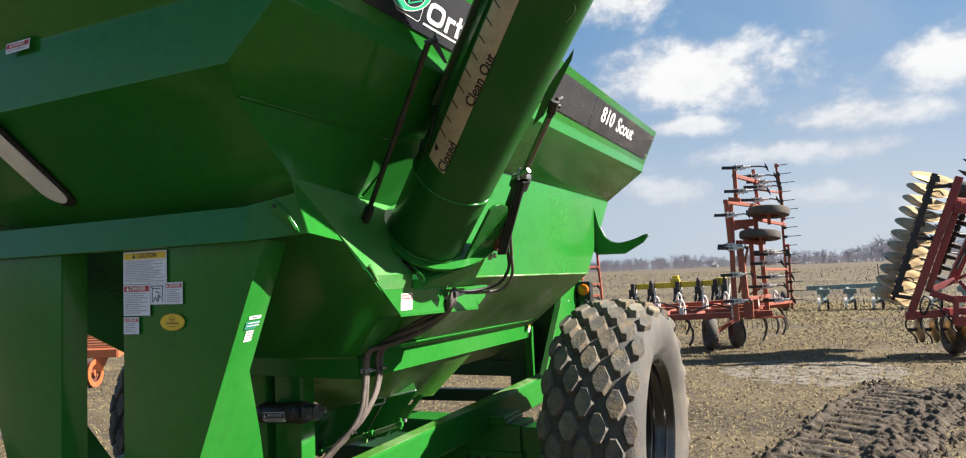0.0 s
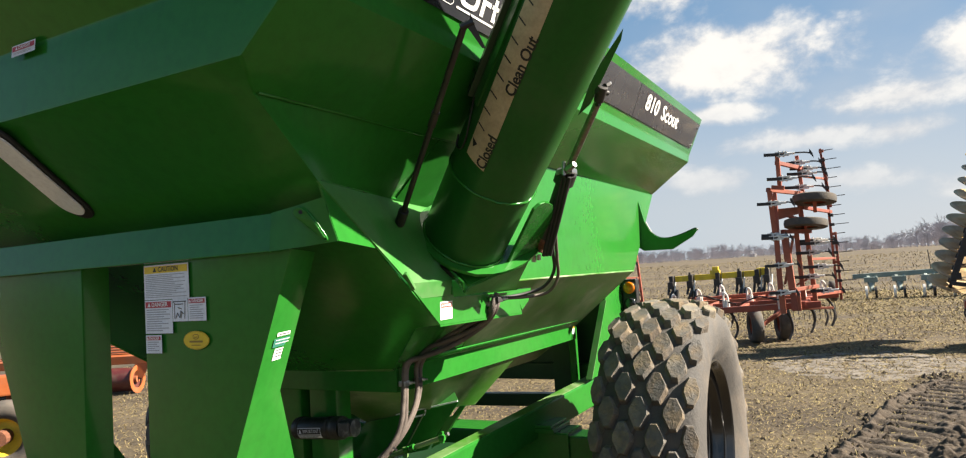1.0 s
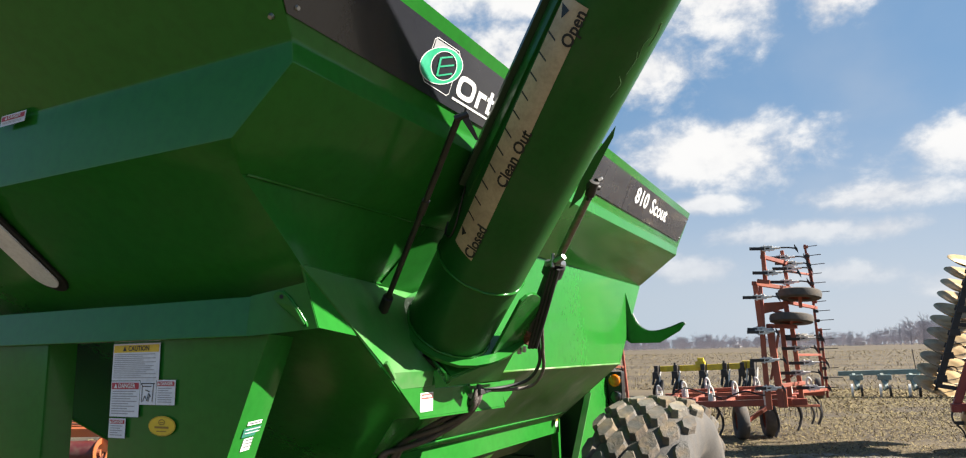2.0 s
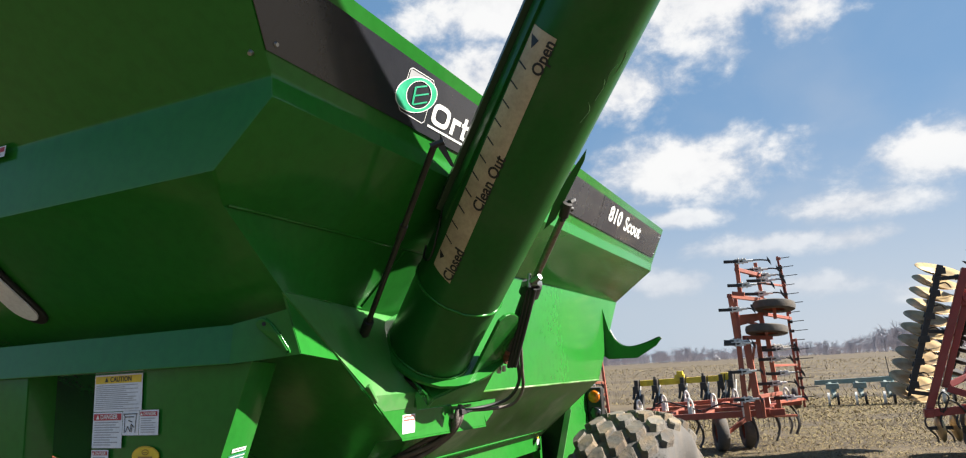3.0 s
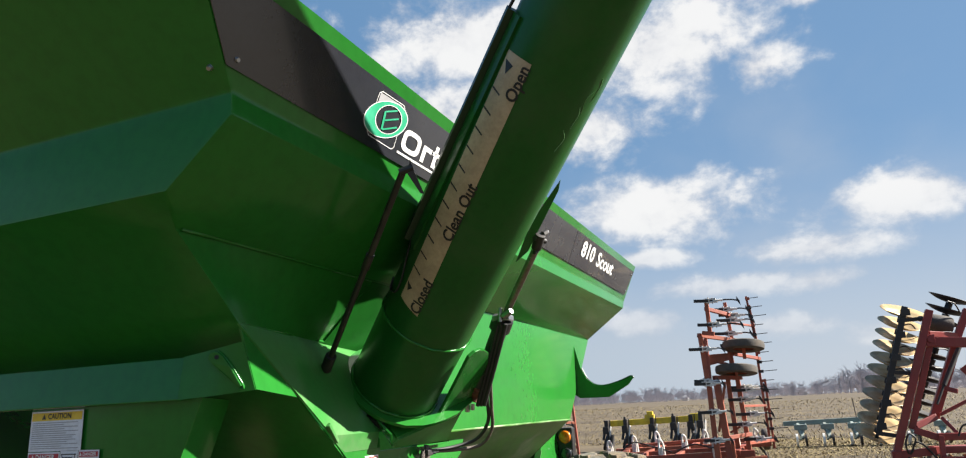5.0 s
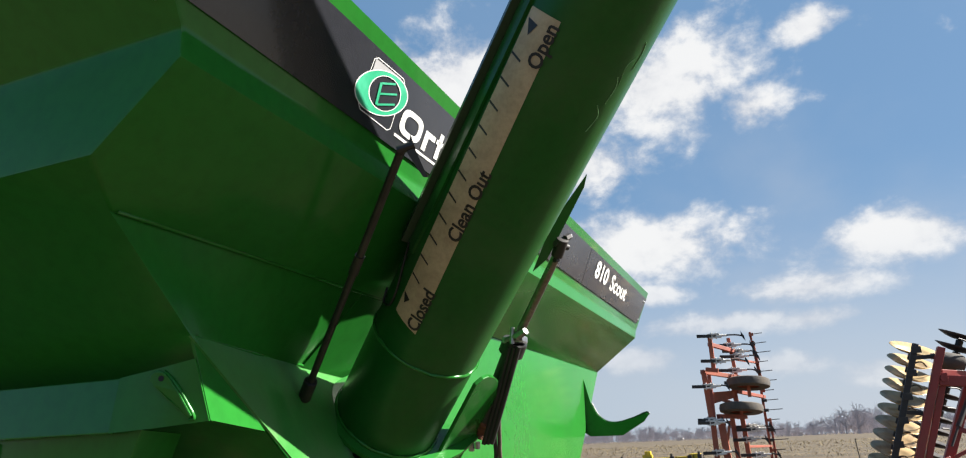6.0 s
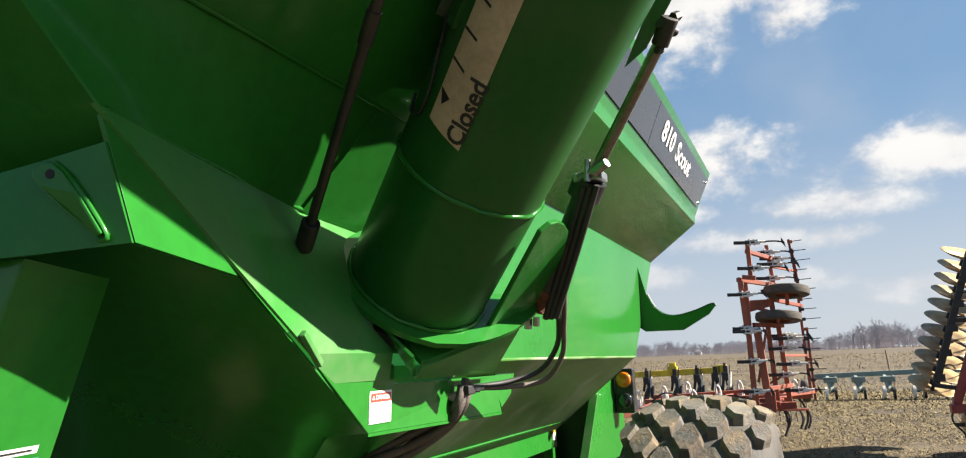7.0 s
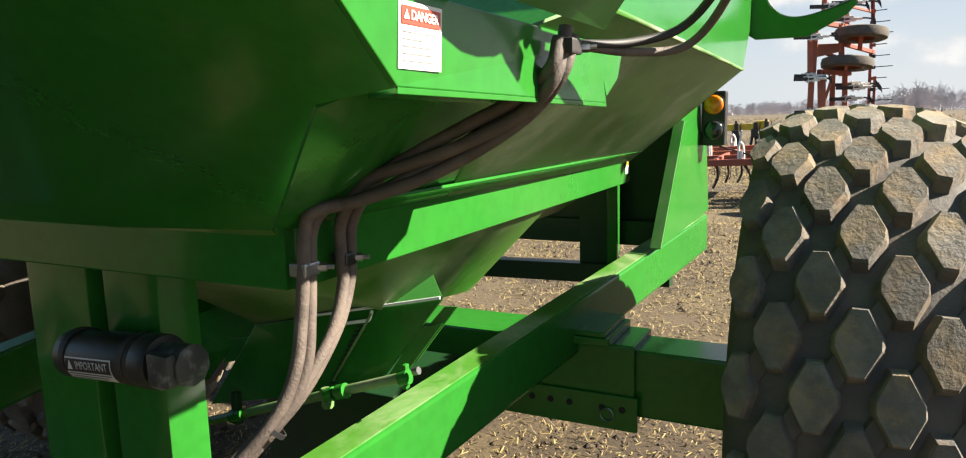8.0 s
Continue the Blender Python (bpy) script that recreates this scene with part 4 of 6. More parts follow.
cyl = part("hydraulic_cylinder", merge(rod((-.452, 3.507, 2.116), (-.292, 3.405, 2.360), .034, 20), rod((-.305, 3.413, 2.345), (-.278, 3.396, 2.386), .047, 20)), BLACK, cart, "black hydraulic cylinder", smooth=40)
part("piston_rod", rod((-.290, 3.404, 2.37), (-.005, 3.146, 2.655), .0155, 14), ROD, cyl, "worn steel piston rod", smooth=40)
part("rod_clamp", merge(box(-.315, -.235, 3.355, 3.415, 2.375, 2.400, .005), rod((-.300, 3.36, 2.385), (-.235, 3.345, 2.405), .012, 8), rod((-.275, 3.35, 2.370), (-.270, 3.35, 2.430), .009, 8), rod((-.255, 3.35, 2.392), (-.215, 3.335, 2.410), .014, 6)), STEEL, cyl, "bright steel gland clamp")
part("rod_bracket", plate([(.112, 3.090, 2.868), (.095, 3.107, 2.830), (.000, 3.135, 2.700), (-.060, 3.148, 2.615), (-.112, 3.140, 2.575), (-.030, 3.118, 2.722)], .012, .002), GREEN_TUBE, cart, "green rod bracket along the tube")
part("rod_eye", merge(rod((-.030, 3.160, 2.622), (.004, 3.128, 2.668), .021, 14, bev=.003), rod((-.020, 3.118, 2.655), (.006, 3.172, 2.650), .011, 10), rod((.008, 3.140, 2.672), (.018, 3.160, 2.684), .012, 6), rod((-.036, 3.150, 2.606), (-.028, 3.168, 2.612), .009, 6)), DARK_IRON, cyl, smooth=40)
part("eye_bolt", rod((.010, 3.146, 2.676), (.020, 3.166, 2.686), .0095, 6), STEEL, cyl)

# fixed flange below, with a gusset on its front edge and one standing beside it
part("fixed_flange", plate(polar(-.152, [(.195, -120), (.205, -60), (.205, 0), (.175, 40), (.170, 57), (.246, 76), (.334, 161), (.19, 178)]), .014, .001, toward=AX), GREEN, cart, "green lower hinge flange")
part("flange_gusset", plate([polar(-.165, [(.238, 78)])[0], polar(-.165, [(.336, 162)])[0], Vector((-.722, 3.700, 1.888)), Vector((-.715, 3.180, 1.884))], .010, .001), GREEN_SATIN, cart)
part("flange_gusset", plate([polar(-.118, [(.205, 43)])[0], polar(-.118, [(.268, 68)])[0], Vector((-.700, 3.170, 1.888)), Vector((-.800, 3.190, 2.010))], .008, .001), GREEN, cart)

part("gasket", along(.186, .224, -.155, -.128, -150, 60, 2, 40), RUBBER_SEAL, cart, "black rubber gasket under the hinge", smooth=30)

# gate rod with its pointer flag
rb, rt = Vector((-.836, 2.900, 2.206)), Vector((-.203, 2.407, 2.760))
gate_rod = part("gate_rod", rod(rb, rt, .0115, 14), BLACK, cart, "black gate rod with a pointer flag", smooth=40)
part("rod_socket", rod(rb - (rt - rb).normalized() * .02, rb + (rt - rb).normalized() * .065, .022, 16, bev=.003), BLACK, gate_rod, smooth=40)
part("rod_joint", rod(rb + (rt - rb) * .55, rb + (rt - rb) * .62, .015, 14), BLACK, gate_rod, smooth=40)
FR, FU = Vector((.92, .39, 0)), Vector((.08, -.2, .976))
part("pointer_flag", merge(plate([rt + FR * .022 + FU * .034, rt + FR * .032 - FU * .005, rt + FR * .062 - FU * .080, rt + FR * .050 - FU * .078, rt + FR * .012 - FU * .015], .006), rod(rt - FR * .014 - FU * .008, rt + FR * .030 + FU * .006, .012, 10)), BLACK, gate_rod)

# box below the auger foot
foot = part("foot_box", merge(plate([(-.748, 2.838, 1.914), (-.757, 3.158, 1.918), (-.757, 3.162, 1.868), (-.757, 3.800, 1.868), (-.752, 3.835, 1.746), (-.765, 3.050, 1.757)], .010, .002, toward=(1, 0, 0)),
     plate([(-.757, 3.79, 1.852), (-.757, 3.86, 1.945), (-.757, 3.95, 1.955), (-.757, 4.01, 1.925), (-.755, 3.93, 1.800), (-.753, 3.84, 1.760)], .010, .002, toward=(1, 0, 0)),
     plate([(-.765, 3.050, 1.757), (-.752, 3.835, 1.746), (-.90, 3.845, 1.755), (-.90, 3.18, 1.757)], .008, .001)), GREEN, cart, "sunlit green box below the auger foot")
decal(foot, (-.7605, 3.048, 1.855), (0.012, 1, 0), (.055, 0, 1), .097, .077, .026, "DANGER", head_mat=ORANGE_INK, lines=5, lift=.003)

# auger rest at the rear corner
hook = [(-.700, 2.455), (-.765, 2.455), (-.770, 2.120), (-.680, 2.056), (-.455, 2.054), (-.300, 2.140), (-.262, 2.185), (-.282, 2.197), (-.370, 2.165), (-.480, 2.140), (-.560, 2.150), (-.620, 2.200), (-.660, 2.280)]
part("auger_rest", plate([(x, 5.97, z) for x, z in hook], .012, .002, toward=(0, -1, 0)), GREEN, cart, "curved green auger rest")
part("rest_lip", tube(spline([(x, 5.985, z) for x, z in hook[6:13]], 4), .010, 8), GREEN_DARK, cart)

# ---- hopper beams, frame and axle ----
part("side_beam", plate([(-1.213, 3.36, 1.405), (-1.213, 5.75, 1.400), (-1.213, 5.75, 1.520), (-1.213, 3.36, 1.536)], .05, .004, toward=(1, 0, 0)), GREEN, cart, "sunlit green side beam")
part("beam_flange", plate([(-1.15, 3.42, 1.566), (-1.15, 5.74, 1.556), (-1.215, 5.75, 1.524), (-1.215, 3.42, 1.538)], .008, .002), GREEN, cart)
part("front_beam", box(2 * XC + 1.215, -1.216, 3.335, 3.39, 1.408, 1.538, .004), GREEN, cart, "green front hopper beam")
lab = part("maker_label", sheet(on_plane((-1.2125, 5.665, 1.505), (0, 1, 0), (0, 0, 1), .003), 0, .055, -.062, 0), WHITE, cart, "small white label")
part("label_head", sheet(on_plane((-1.2125, 5.665, 1.505), (0, 1, 0), (0, 0, 1), .0045), .004, .051, -.018, -.004), YELLOW_INK, lab)
for x0, x1 in ((-2.14, -1.905), (-1.845, -1.660)):
    bm = bmesh.new()
    g = [[bm.verts.new((x, y, z)) for z in (.3, 1.405)] for x, y in ((x0, 3.50), (x0, 3.40), (x1, 3.40), (x1 + .012, 3.50))]
    for p, q in zip(g, g[1:]):
        bm.faces.new((p[0], q[0], q[1], p[1]))
    bmesh.ops.recalc_face_normals(bm, faces=bm.faces)
    bevelled(bm, .008)
    bmesh.ops.solidify(bm, geom=bm.faces[:], thickness=.008)
    part("upright", bm, GREEN, cart, "green channel upright", smooth=30)


def rail(side):
    mx = lambda x: x if side > 0 else 2 * XC - x
    o0, o1 = Vector((mx(-.93), 6.33, 1.175)), Vector((mx(-1.42), 2.4, .875))
    i0, i1 = o0 + Vector((-.10 * side, 0, 0)), o1 + Vector((-.10 * side, 0, 0))
    h = Vector((0, 0, -.195))
    bm = bmesh.new()
    v = [bm.verts.new(p) for p in (o0, o1, i1, i0, o0 + h, o1 + h, i1 + h, i0 + h)]
    for f in ((0, 1, 2, 3), (4, 7, 6, 5), (0, 4, 5, 1), (3, 2, 6, 7), (0, 3, 7, 4), (1, 5, 6, 2)):
        bm.faces.new([v[k] for k in f])
    bmesh.ops.recalc_face_normals(bm, faces=bm.faces)
    body = part("frame_rail", bevelled(bm, .012, 2), GREEN, cart, "dusty green box section frame rail")
    up = Vector((0, 0, .003))
    a0, a1, b1, b0 = o0.lerp(i0, .10) + up, o1.lerp(i1, .10) + up, o1.lerp(i1, .92) + up, o0.lerp(i0, .92) + up
    part("rail_top", plate([a0, a1, b1, b0], .004, 0, toward=(0, 0, 1)), GREEN_DUSTY, body, "dust-covered top face")
    return body


rail(1), rail(-1)
# dark sheet stands in for the shade below the tub's rear
part("rear_panel", plate([(-1.00, 6.42, 1.90), (-1.00, 6.42, .99), (2 * XC + 1.00, 6.42, .99), (2 * XC + 1.00, 6.42, 1.90)], .008, 0), GREEN_DARK, cart, "panel under the rear of the tub, coloured dark as its shade")
part("rear_post", plate([(-1.000, 5.44, 1.130), (-.940, 6.40, 1.190), (-.965, 6.36, 1.86), (-.975, 5.95, 1.80), (-.985, 5.83, 1.68)], .012, .002, toward=(1, 0, 0)), GREEN, cart, "sunlit green rear gusset plate")
part("post_flange", bar((-1.010, 5.43, 1.135), (-.992, 5.82, 1.690), .006, .05, .002, up=(1, 0, 0)), GREEN_SATIN, cart)
part("rear_post", plate([(2 * XC + .965, 6.30, 1.86), (2 * XC + .935, 6.30, 1.16), (2 * XC + 1.185, 6.30, 1.06), (2 * XC + 1.050, 6.30, 1.86)], .012, .002), GREEN, cart)
part("stay_post", box(-1.46, -1.40, 6.19, 6.25, .86, 1.45, .006), GREEN, cart)
# this face takes the darker green as its shaded side
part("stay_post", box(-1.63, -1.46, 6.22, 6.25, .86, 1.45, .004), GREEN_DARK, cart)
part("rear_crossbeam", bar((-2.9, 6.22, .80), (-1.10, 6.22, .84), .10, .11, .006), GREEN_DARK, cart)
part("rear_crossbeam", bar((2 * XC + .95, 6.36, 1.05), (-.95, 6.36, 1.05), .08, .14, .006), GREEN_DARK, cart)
axle = part("axle_beam", box(2 * XC + .92, -.92, 4.74, 5.00, .600, .905, .010), GREEN, cart, "green telescoping axle beam")
for s in (1, -1):
    mx = lambda x: x if s > 0 else 2 * XC - x
    # far arm takes the darker green for the shade it lies in
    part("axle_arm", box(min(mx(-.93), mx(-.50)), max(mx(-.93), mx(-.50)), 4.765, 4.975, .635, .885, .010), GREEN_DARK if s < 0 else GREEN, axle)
part("axle_cap", merge(box(-1.20, -1.00, 4.70, 4.99, .905, .935, .005), box(-1.14, -1.02, 4.71, 4.98, .935, .955, .005)), GREEN, axle)
part("axle_flange", box(-1.95, -.905, 4.725, 4.741, .590, .720, .004), GREEN, axle)
for i in range(5):
    part("axle_hole", rod((-.96 - .075 * i - (.05 if i > 1 else 0), 4.7235, .67), (-.96 - .075 * i - (.05 if i > 1 else 0), 4.728, .67), .013, 12), GAP, axle)
part("pin_ring", lathe([(math.cos(t) * .003, .024 + math.sin(t) * .003) for t in [k * 1.0472 for k in range(7)]], 20, Matrix.Translation((-1.015, 4.717, .648)) @ Matrix.Rotation(radians(90), 4, "Z")), STEEL, axle)

# ---- clutter at the hopper foot ----
can = part("manual_holder", rod((-1.875, 3.335, 1.205), (-1.62, 3.335, 1.219), .056, 28, bev=.006), BLACK, cart, "black plastic manual canister", smooth=40)
part("canister_cap", rod((-1.62, 3.335, 1.219), (-1.565, 3.335, 1.222), .060, 24, bev=.006), BLACK, can, smooth=40)
part("canister_knob", merge(rod((-1.565, 3.335, 1.222), (-1.485, 3.335, 1.226), .046, 10, bev=.006), box(-1.555, -1.49, 3.275, 3.30, 1.19, 1.262, .01)), material("scuffed_black_plastic", (0.05, 0.05, 0.052), 0.4, second=(0.20, 0.20, 0.20), amount=0.8, scale=22.0, spread=(0.5, 0.65)), can, "scuffed black screw cap", smooth=40)
for x in (-1.85, -1.655):
    part("canister_strap", rod((x, 3.336, 1.206 + (x + 1.90) * .047), (x + .018, 3.336, 1.207 + (x + 1.90) * .047), .0585, 24), DARK_IRON, can, smooth=40)


def can_place(a, b):
    t = radians(-16) + b / .0565
    return Vector((-1.748 + a * .74, 3.335 - .0575 * math.cos(t), 1.212 + .047 * a + .0575 * math.sin(t)))


clab = part("canister_label", sheet(lambda a, b: can_place(a, b), -.105, .105, -.032, .028, 2, 8), PALE, can, "printed label")
part("label_panel", sheet(lambda a, b: can_place(a, b) + Vector((0, -.0012, 0)), -.102, .102, -.006, .025, 2, 6), INK, clab)
part("label_word", lettering("IMPORTANT", .026, lambda a, b: can_place(a + .018, b + .010) + Vector((0, -.0024, 0))), PALE, clab)
part("label_triangle", outline(lambda a, b: can_place(a, b) + Vector((0, -.0024, 0)), [(-.092, 0), (-.068, 0), (-.080, .022)]), PALE, clab)
for i in range(3):
    part("label_line", sheet(lambda a, b: can_place(a, b) + Vector((0, -.0012, 0)), -.098, .098 - .02 * i, -.013 - .008 * i, -.010 - .008 * i), INK, clab)

# clean-out door under the hopper with its edge strip and latch rod
GP = [Vector((-1.874, 3.90, 1.114)), Vector((-1.211, 3.90, 1.258)), Vector((-1.430, 3.885, .985)), Vector((-2.06, 3.87, .840))]
door = part("cleanout_door", plate(GP, .010, .002, toward=(.3, -1, 0)), GREEN, cart, "green clean-out door")
part("door_tab", plate([(-1.982, 3.905, 1.057), (-1.895, 3.905, 1.075), (-1.915, 3.905, 1.000), (-2.02, 3.905, .975)], .008, .001), GREEN, cart)
part("outlet_plate", plate([(-1.398, 3.925, 1.213), (-1.398, 4.150, 1.282), (-1.226, 3.925, 1.258)], .008, .001, toward=(0, -1, 0)), GREEN_SATIN, cart, "sunlit plate above the clean-out door")
part("door_frame", plate([(-1.212, 3.912, 1.234), (-1.175, 3.912, 1.237), (-1.300, 3.905, 1.075), (-1.415, 3.905, .985), (-1.360, 3.905, 1.070)], .008, .001, toward=(0, -1, 0)), GREEN, cart)
part("door_frame", plate([(-1.285, 3.895, 1.172), (-1.209, 3.895, 1.194), (-1.345, 3.890, 1.020), (-1.405, 3.890, .998)], .006, .001, toward=(0, -1, 0)), GREEN, cart)
tl, tr, br, bl = GP
lip = Vector((0, -.012, .006))
part("door_edge", bar(tl.lerp(tr, .36) + lip, tr + lip, .007, .007, .001), PALE, door, "pale top edge")
part("door_seal", merge(bar(Vector((-1.530, 3.886, 1.170)), Vector((-1.520, 3.886, 1.162)), .006, .012, .001), bar(Vector((-1.520, 3.886, 1.162)), Vector((-1.437, 3.886, 1.180)), .006, .009, .001), bar(Vector((-1.437, 3.886, 1.180)), Vector((-1.425, 3.886, 1.208)), .006, .008, .001)), PALE, door, "pale sealing strip")
part("door_rule", bar(Vector((-1.427, 3.884, 1.200)), Vector((-1.569, 3.880, .988)), .004, .007, .001), GREEN_DUSTY, door)
for k in range(14):
    q = Vector((-1.478, 3.886, 1.158)).lerp(Vector((-1.590, 3.880, .965)), k / 13)
    part("door_slot", bar(q, q + Vector((.016, 0, .004)), .005, .006, 0), GAP, door)
bm = bmesh.new()
cp = [bm.verts.new(p) for p in ((-1.22, 3.45, 1.415), (-1.22, 4.70, 1.410), (-1.45, 4.50, 1.12), (-1.42, 3.94, 1.19), (-1.88, 3.93, 1.105), (-1.95, 3.45, 1.415))]
bm.faces.new((cp[0], cp[1], cp[2], cp[3]))
bm.faces.new((cp[0], cp[3], cp[4], cp[5]))
bmesh.ops.triangulate(bm, faces=bm.faces[:])
part("hopper_chute", bm, GREEN_DUSTY, cart, "dusty green hopper outlet", smooth=70)
part("side_step", plate([(-2.02, 3.80, 1.03), (-1.905, 3.83, 1.06), (-1.98, 3.80, .96), (-2.06, 3.79, .94)], .008, .001), GREEN, cart)
latch = part("latch_rod", rod((-2.0, 3.75, .832), (-1.225, 3.75, 1.098), .0135, 14), GREEN_DUSTY, cart, "green door latch rod", smooth=40)
for x, s in ((-1.82, .020), (-1.80, .017), (-1.47, .019), (-1.43, .021), (-1.235, .019)):
    z = .832 + (x + 2.0) * .3432
    part("latch_collar", rod((x - .010, 3.74, z - .003), (x + .014, 3.742, z + .005), s, 14), GREEN, latch, smooth=40)
part("latch_arm", box(-1.239, -1.227, 3.738, 3.756, 1.065, 1.128, .003), GREEN, latch)
part("latch_nut", merge(rod((-1.484, 3.742, 1.030), (-1.478, 3.742, .975), .012, 8), rod((-1.492, 3.742, 1.012), (-1.470, 3.742, 1.016), .016, 8), rod((-1.488, 3.742, .985), (-1.468, 3.742, .989), .014, 8)), GREEN_DUSTY, latch)
part("latch_arm", box(-1.825, -1.805, 3.735, 3.760, .87, .965, .003), GREEN_DARK, latch)
part("latch_pin", rod((-1.205, 3.74, 1.115), (-1.19, 3.74, 1.12), .010, 10), STEEL, latch)
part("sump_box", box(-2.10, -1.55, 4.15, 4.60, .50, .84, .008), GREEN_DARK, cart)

# hydraulic hoses
h0 = [(-.722, 3.50, 1.85), (-.732, 3.480, 1.795), (-.795, 3.500, 1.742), (-.895, 3.480, 1.684), (-.99, 3.445, 1.635), (-1.09, 3.400, 1.592), (-1.155, 3.362, 1.560), (-1.176, 3.352, 1.52), (-1.178, 3.347, 1.455),
      (-1.180, 3.338, 1.36), (-1.182, 3.320, 1.277), (-1.200, 3.285, 1.200), (-1.250, 3.225, 1.115), (-1.34, 3.12, 1.00), (-1.45, 2.98, .90)]
h1 = h0[:4] + [(-.985, 3.462, 1.640), (-1.075, 3.445, 1.600), (-1.140, 3.450, 1.562), (-1.172, 3.458, 1.515), (-1.178, 3.460, 1.455), (-1.180, 3.458, 1.40), (-1.181, 3.415, 1.309), (-1.200, 3.320, 1.202), (-1.262, 3.235, 1.112), (-1.35, 3.13, .99), (-1.46, 2.99, .89)]
hose_paths = []
for i in range(4):
    base = h0 if i < 2 else h1
    pts = []
    for k, p in enumerate(base):
        turn = 1.57 * i + .42 * k                        # the bundle twists slowly as it runs down
        wide = (.017, .018, .021, .024, .023, .020, .016, .0125)[min(k, 7)]
        if k < 6:
            off = Vector((.35 * math.sin(turn), .85 * math.sin(turn), math.cos(turn))) * wide
        else:
            off = Vector((.3, 1 if i % 2 else -1, 0)) * wide
        pts.append(Vector(p) + off + Vector((.002 * math.sin(i * 2.1 + k), .003 * math.cos(i * 1.7 + k), .003 * math.sin(i * 1.3 + k))))
    hose_paths.append(spline(pts, 8))
    part("hydraulic_hose", tube(hose_paths[-1], .0125, 12), HOSE, cart, "dusty rubber hydraulic hose", smooth=60)
for i in range(2):
    o = Vector((0.0, .0 + .045 * i, -.03 * i))
    pts = [(-.330, 3.405, 2.33), (-.405, 3.49, 2.19), (-.455, 3.60, 2.05), (-.50, 3.70, 1.955), (-.575, 3.735, 1.880), (-.655, 3.66, 1.850), (-.720, 3.52, 1.840)]
    part("hydraulic_hose", tube(spline([Vector(p) + o * min(1, (len(pts) - 1 - k) / 2) for k, p in enumerate(pts)], 10), .0085, 10), HOSE_DARK if i == 0 else HOSE, cart, "black rubber hydraulic hose", smooth=60)
for i in range(3):
    a, b = Vector((-.288 + .018 * i, 3.36, 2.36)), Vector((-.470 + .016 * i, 3.52, 2.03))
    part("hydraulic_hose", tube([a, a.lerp(b, .5) + Vector((.006, -.008, .004)), b], .0095, 8), HOSE_DARK, cart, "black rubber hydraulic hose", smooth=60)
for c, s, mm in (((-.722, 3.505, 1.835), .026, DARK_IRON), ((-1.180, 3.345, 1.452), .022, STEEL), ((-1.180, 3.462, 1.450), .018, BLACK)):
    cl = part("hose_clamp", box(c[0] - .018, c[0] + .020, c[1] - s, c[1] + s, c[2] - .013, c[2] + .013, .004), mm, cart, "bolted hose clamp")
    part("clamp_bolt", merge(rod((c[0] + .012, c[1] + s * .9, c[2]), (c[0] + .028, c[1] + s * .9 + .010, c[2]), .009, 6), rod((c[0] + .028, c[1] + s * .9 + .010, c[2]), (c[0] + .040, c[1] + s * .9 + .016, c[2]), .005, 8)), STEEL, cl)
for i, k, r in ((0, 24, .0155), (1, 92, .026), (3, 46, .0155)):
    path = hose_paths[i]
    k = min(k, len(path) - 2)
    part("hose_tie", lathe([(-.005, r), (.005, r), (.005, r - .003), (-.005, r - .003), (-.005, r)], 20, Matrix.Translation(path[k]) @ (path[k + 1] - path[k]).to_track_quat("X", "Z").to_matrix().to_4x4()), HOSE_DARK, cart)

# rear lamp
lampbox = part("rear_lamp", box(-.955, -.835, 6.20, 6.285, 1.555, 1.835, .010), BLACK, cart, "black lamp housing with amber and dark lenses")
for z, mm, nm in ((1.765, AMBER, "amber_lens"), (1.635, LENS_DARK, "dark_lens")):
    part("lens_bezel", rod((-.893, 6.200, z), (-.893, 6.190, z), .056, 28), BLACK, lampbox, smooth=40)
    part(nm, lathe([(0, .050), (.008, .048), (.014, .036), (.018, .018), (.019, .001)], 28, Matrix.Translation((-.893, 6.191, z)) @ Matrix.Rotation(radians(-90), 4, "Z")), mm, lampbox, smooth=60)


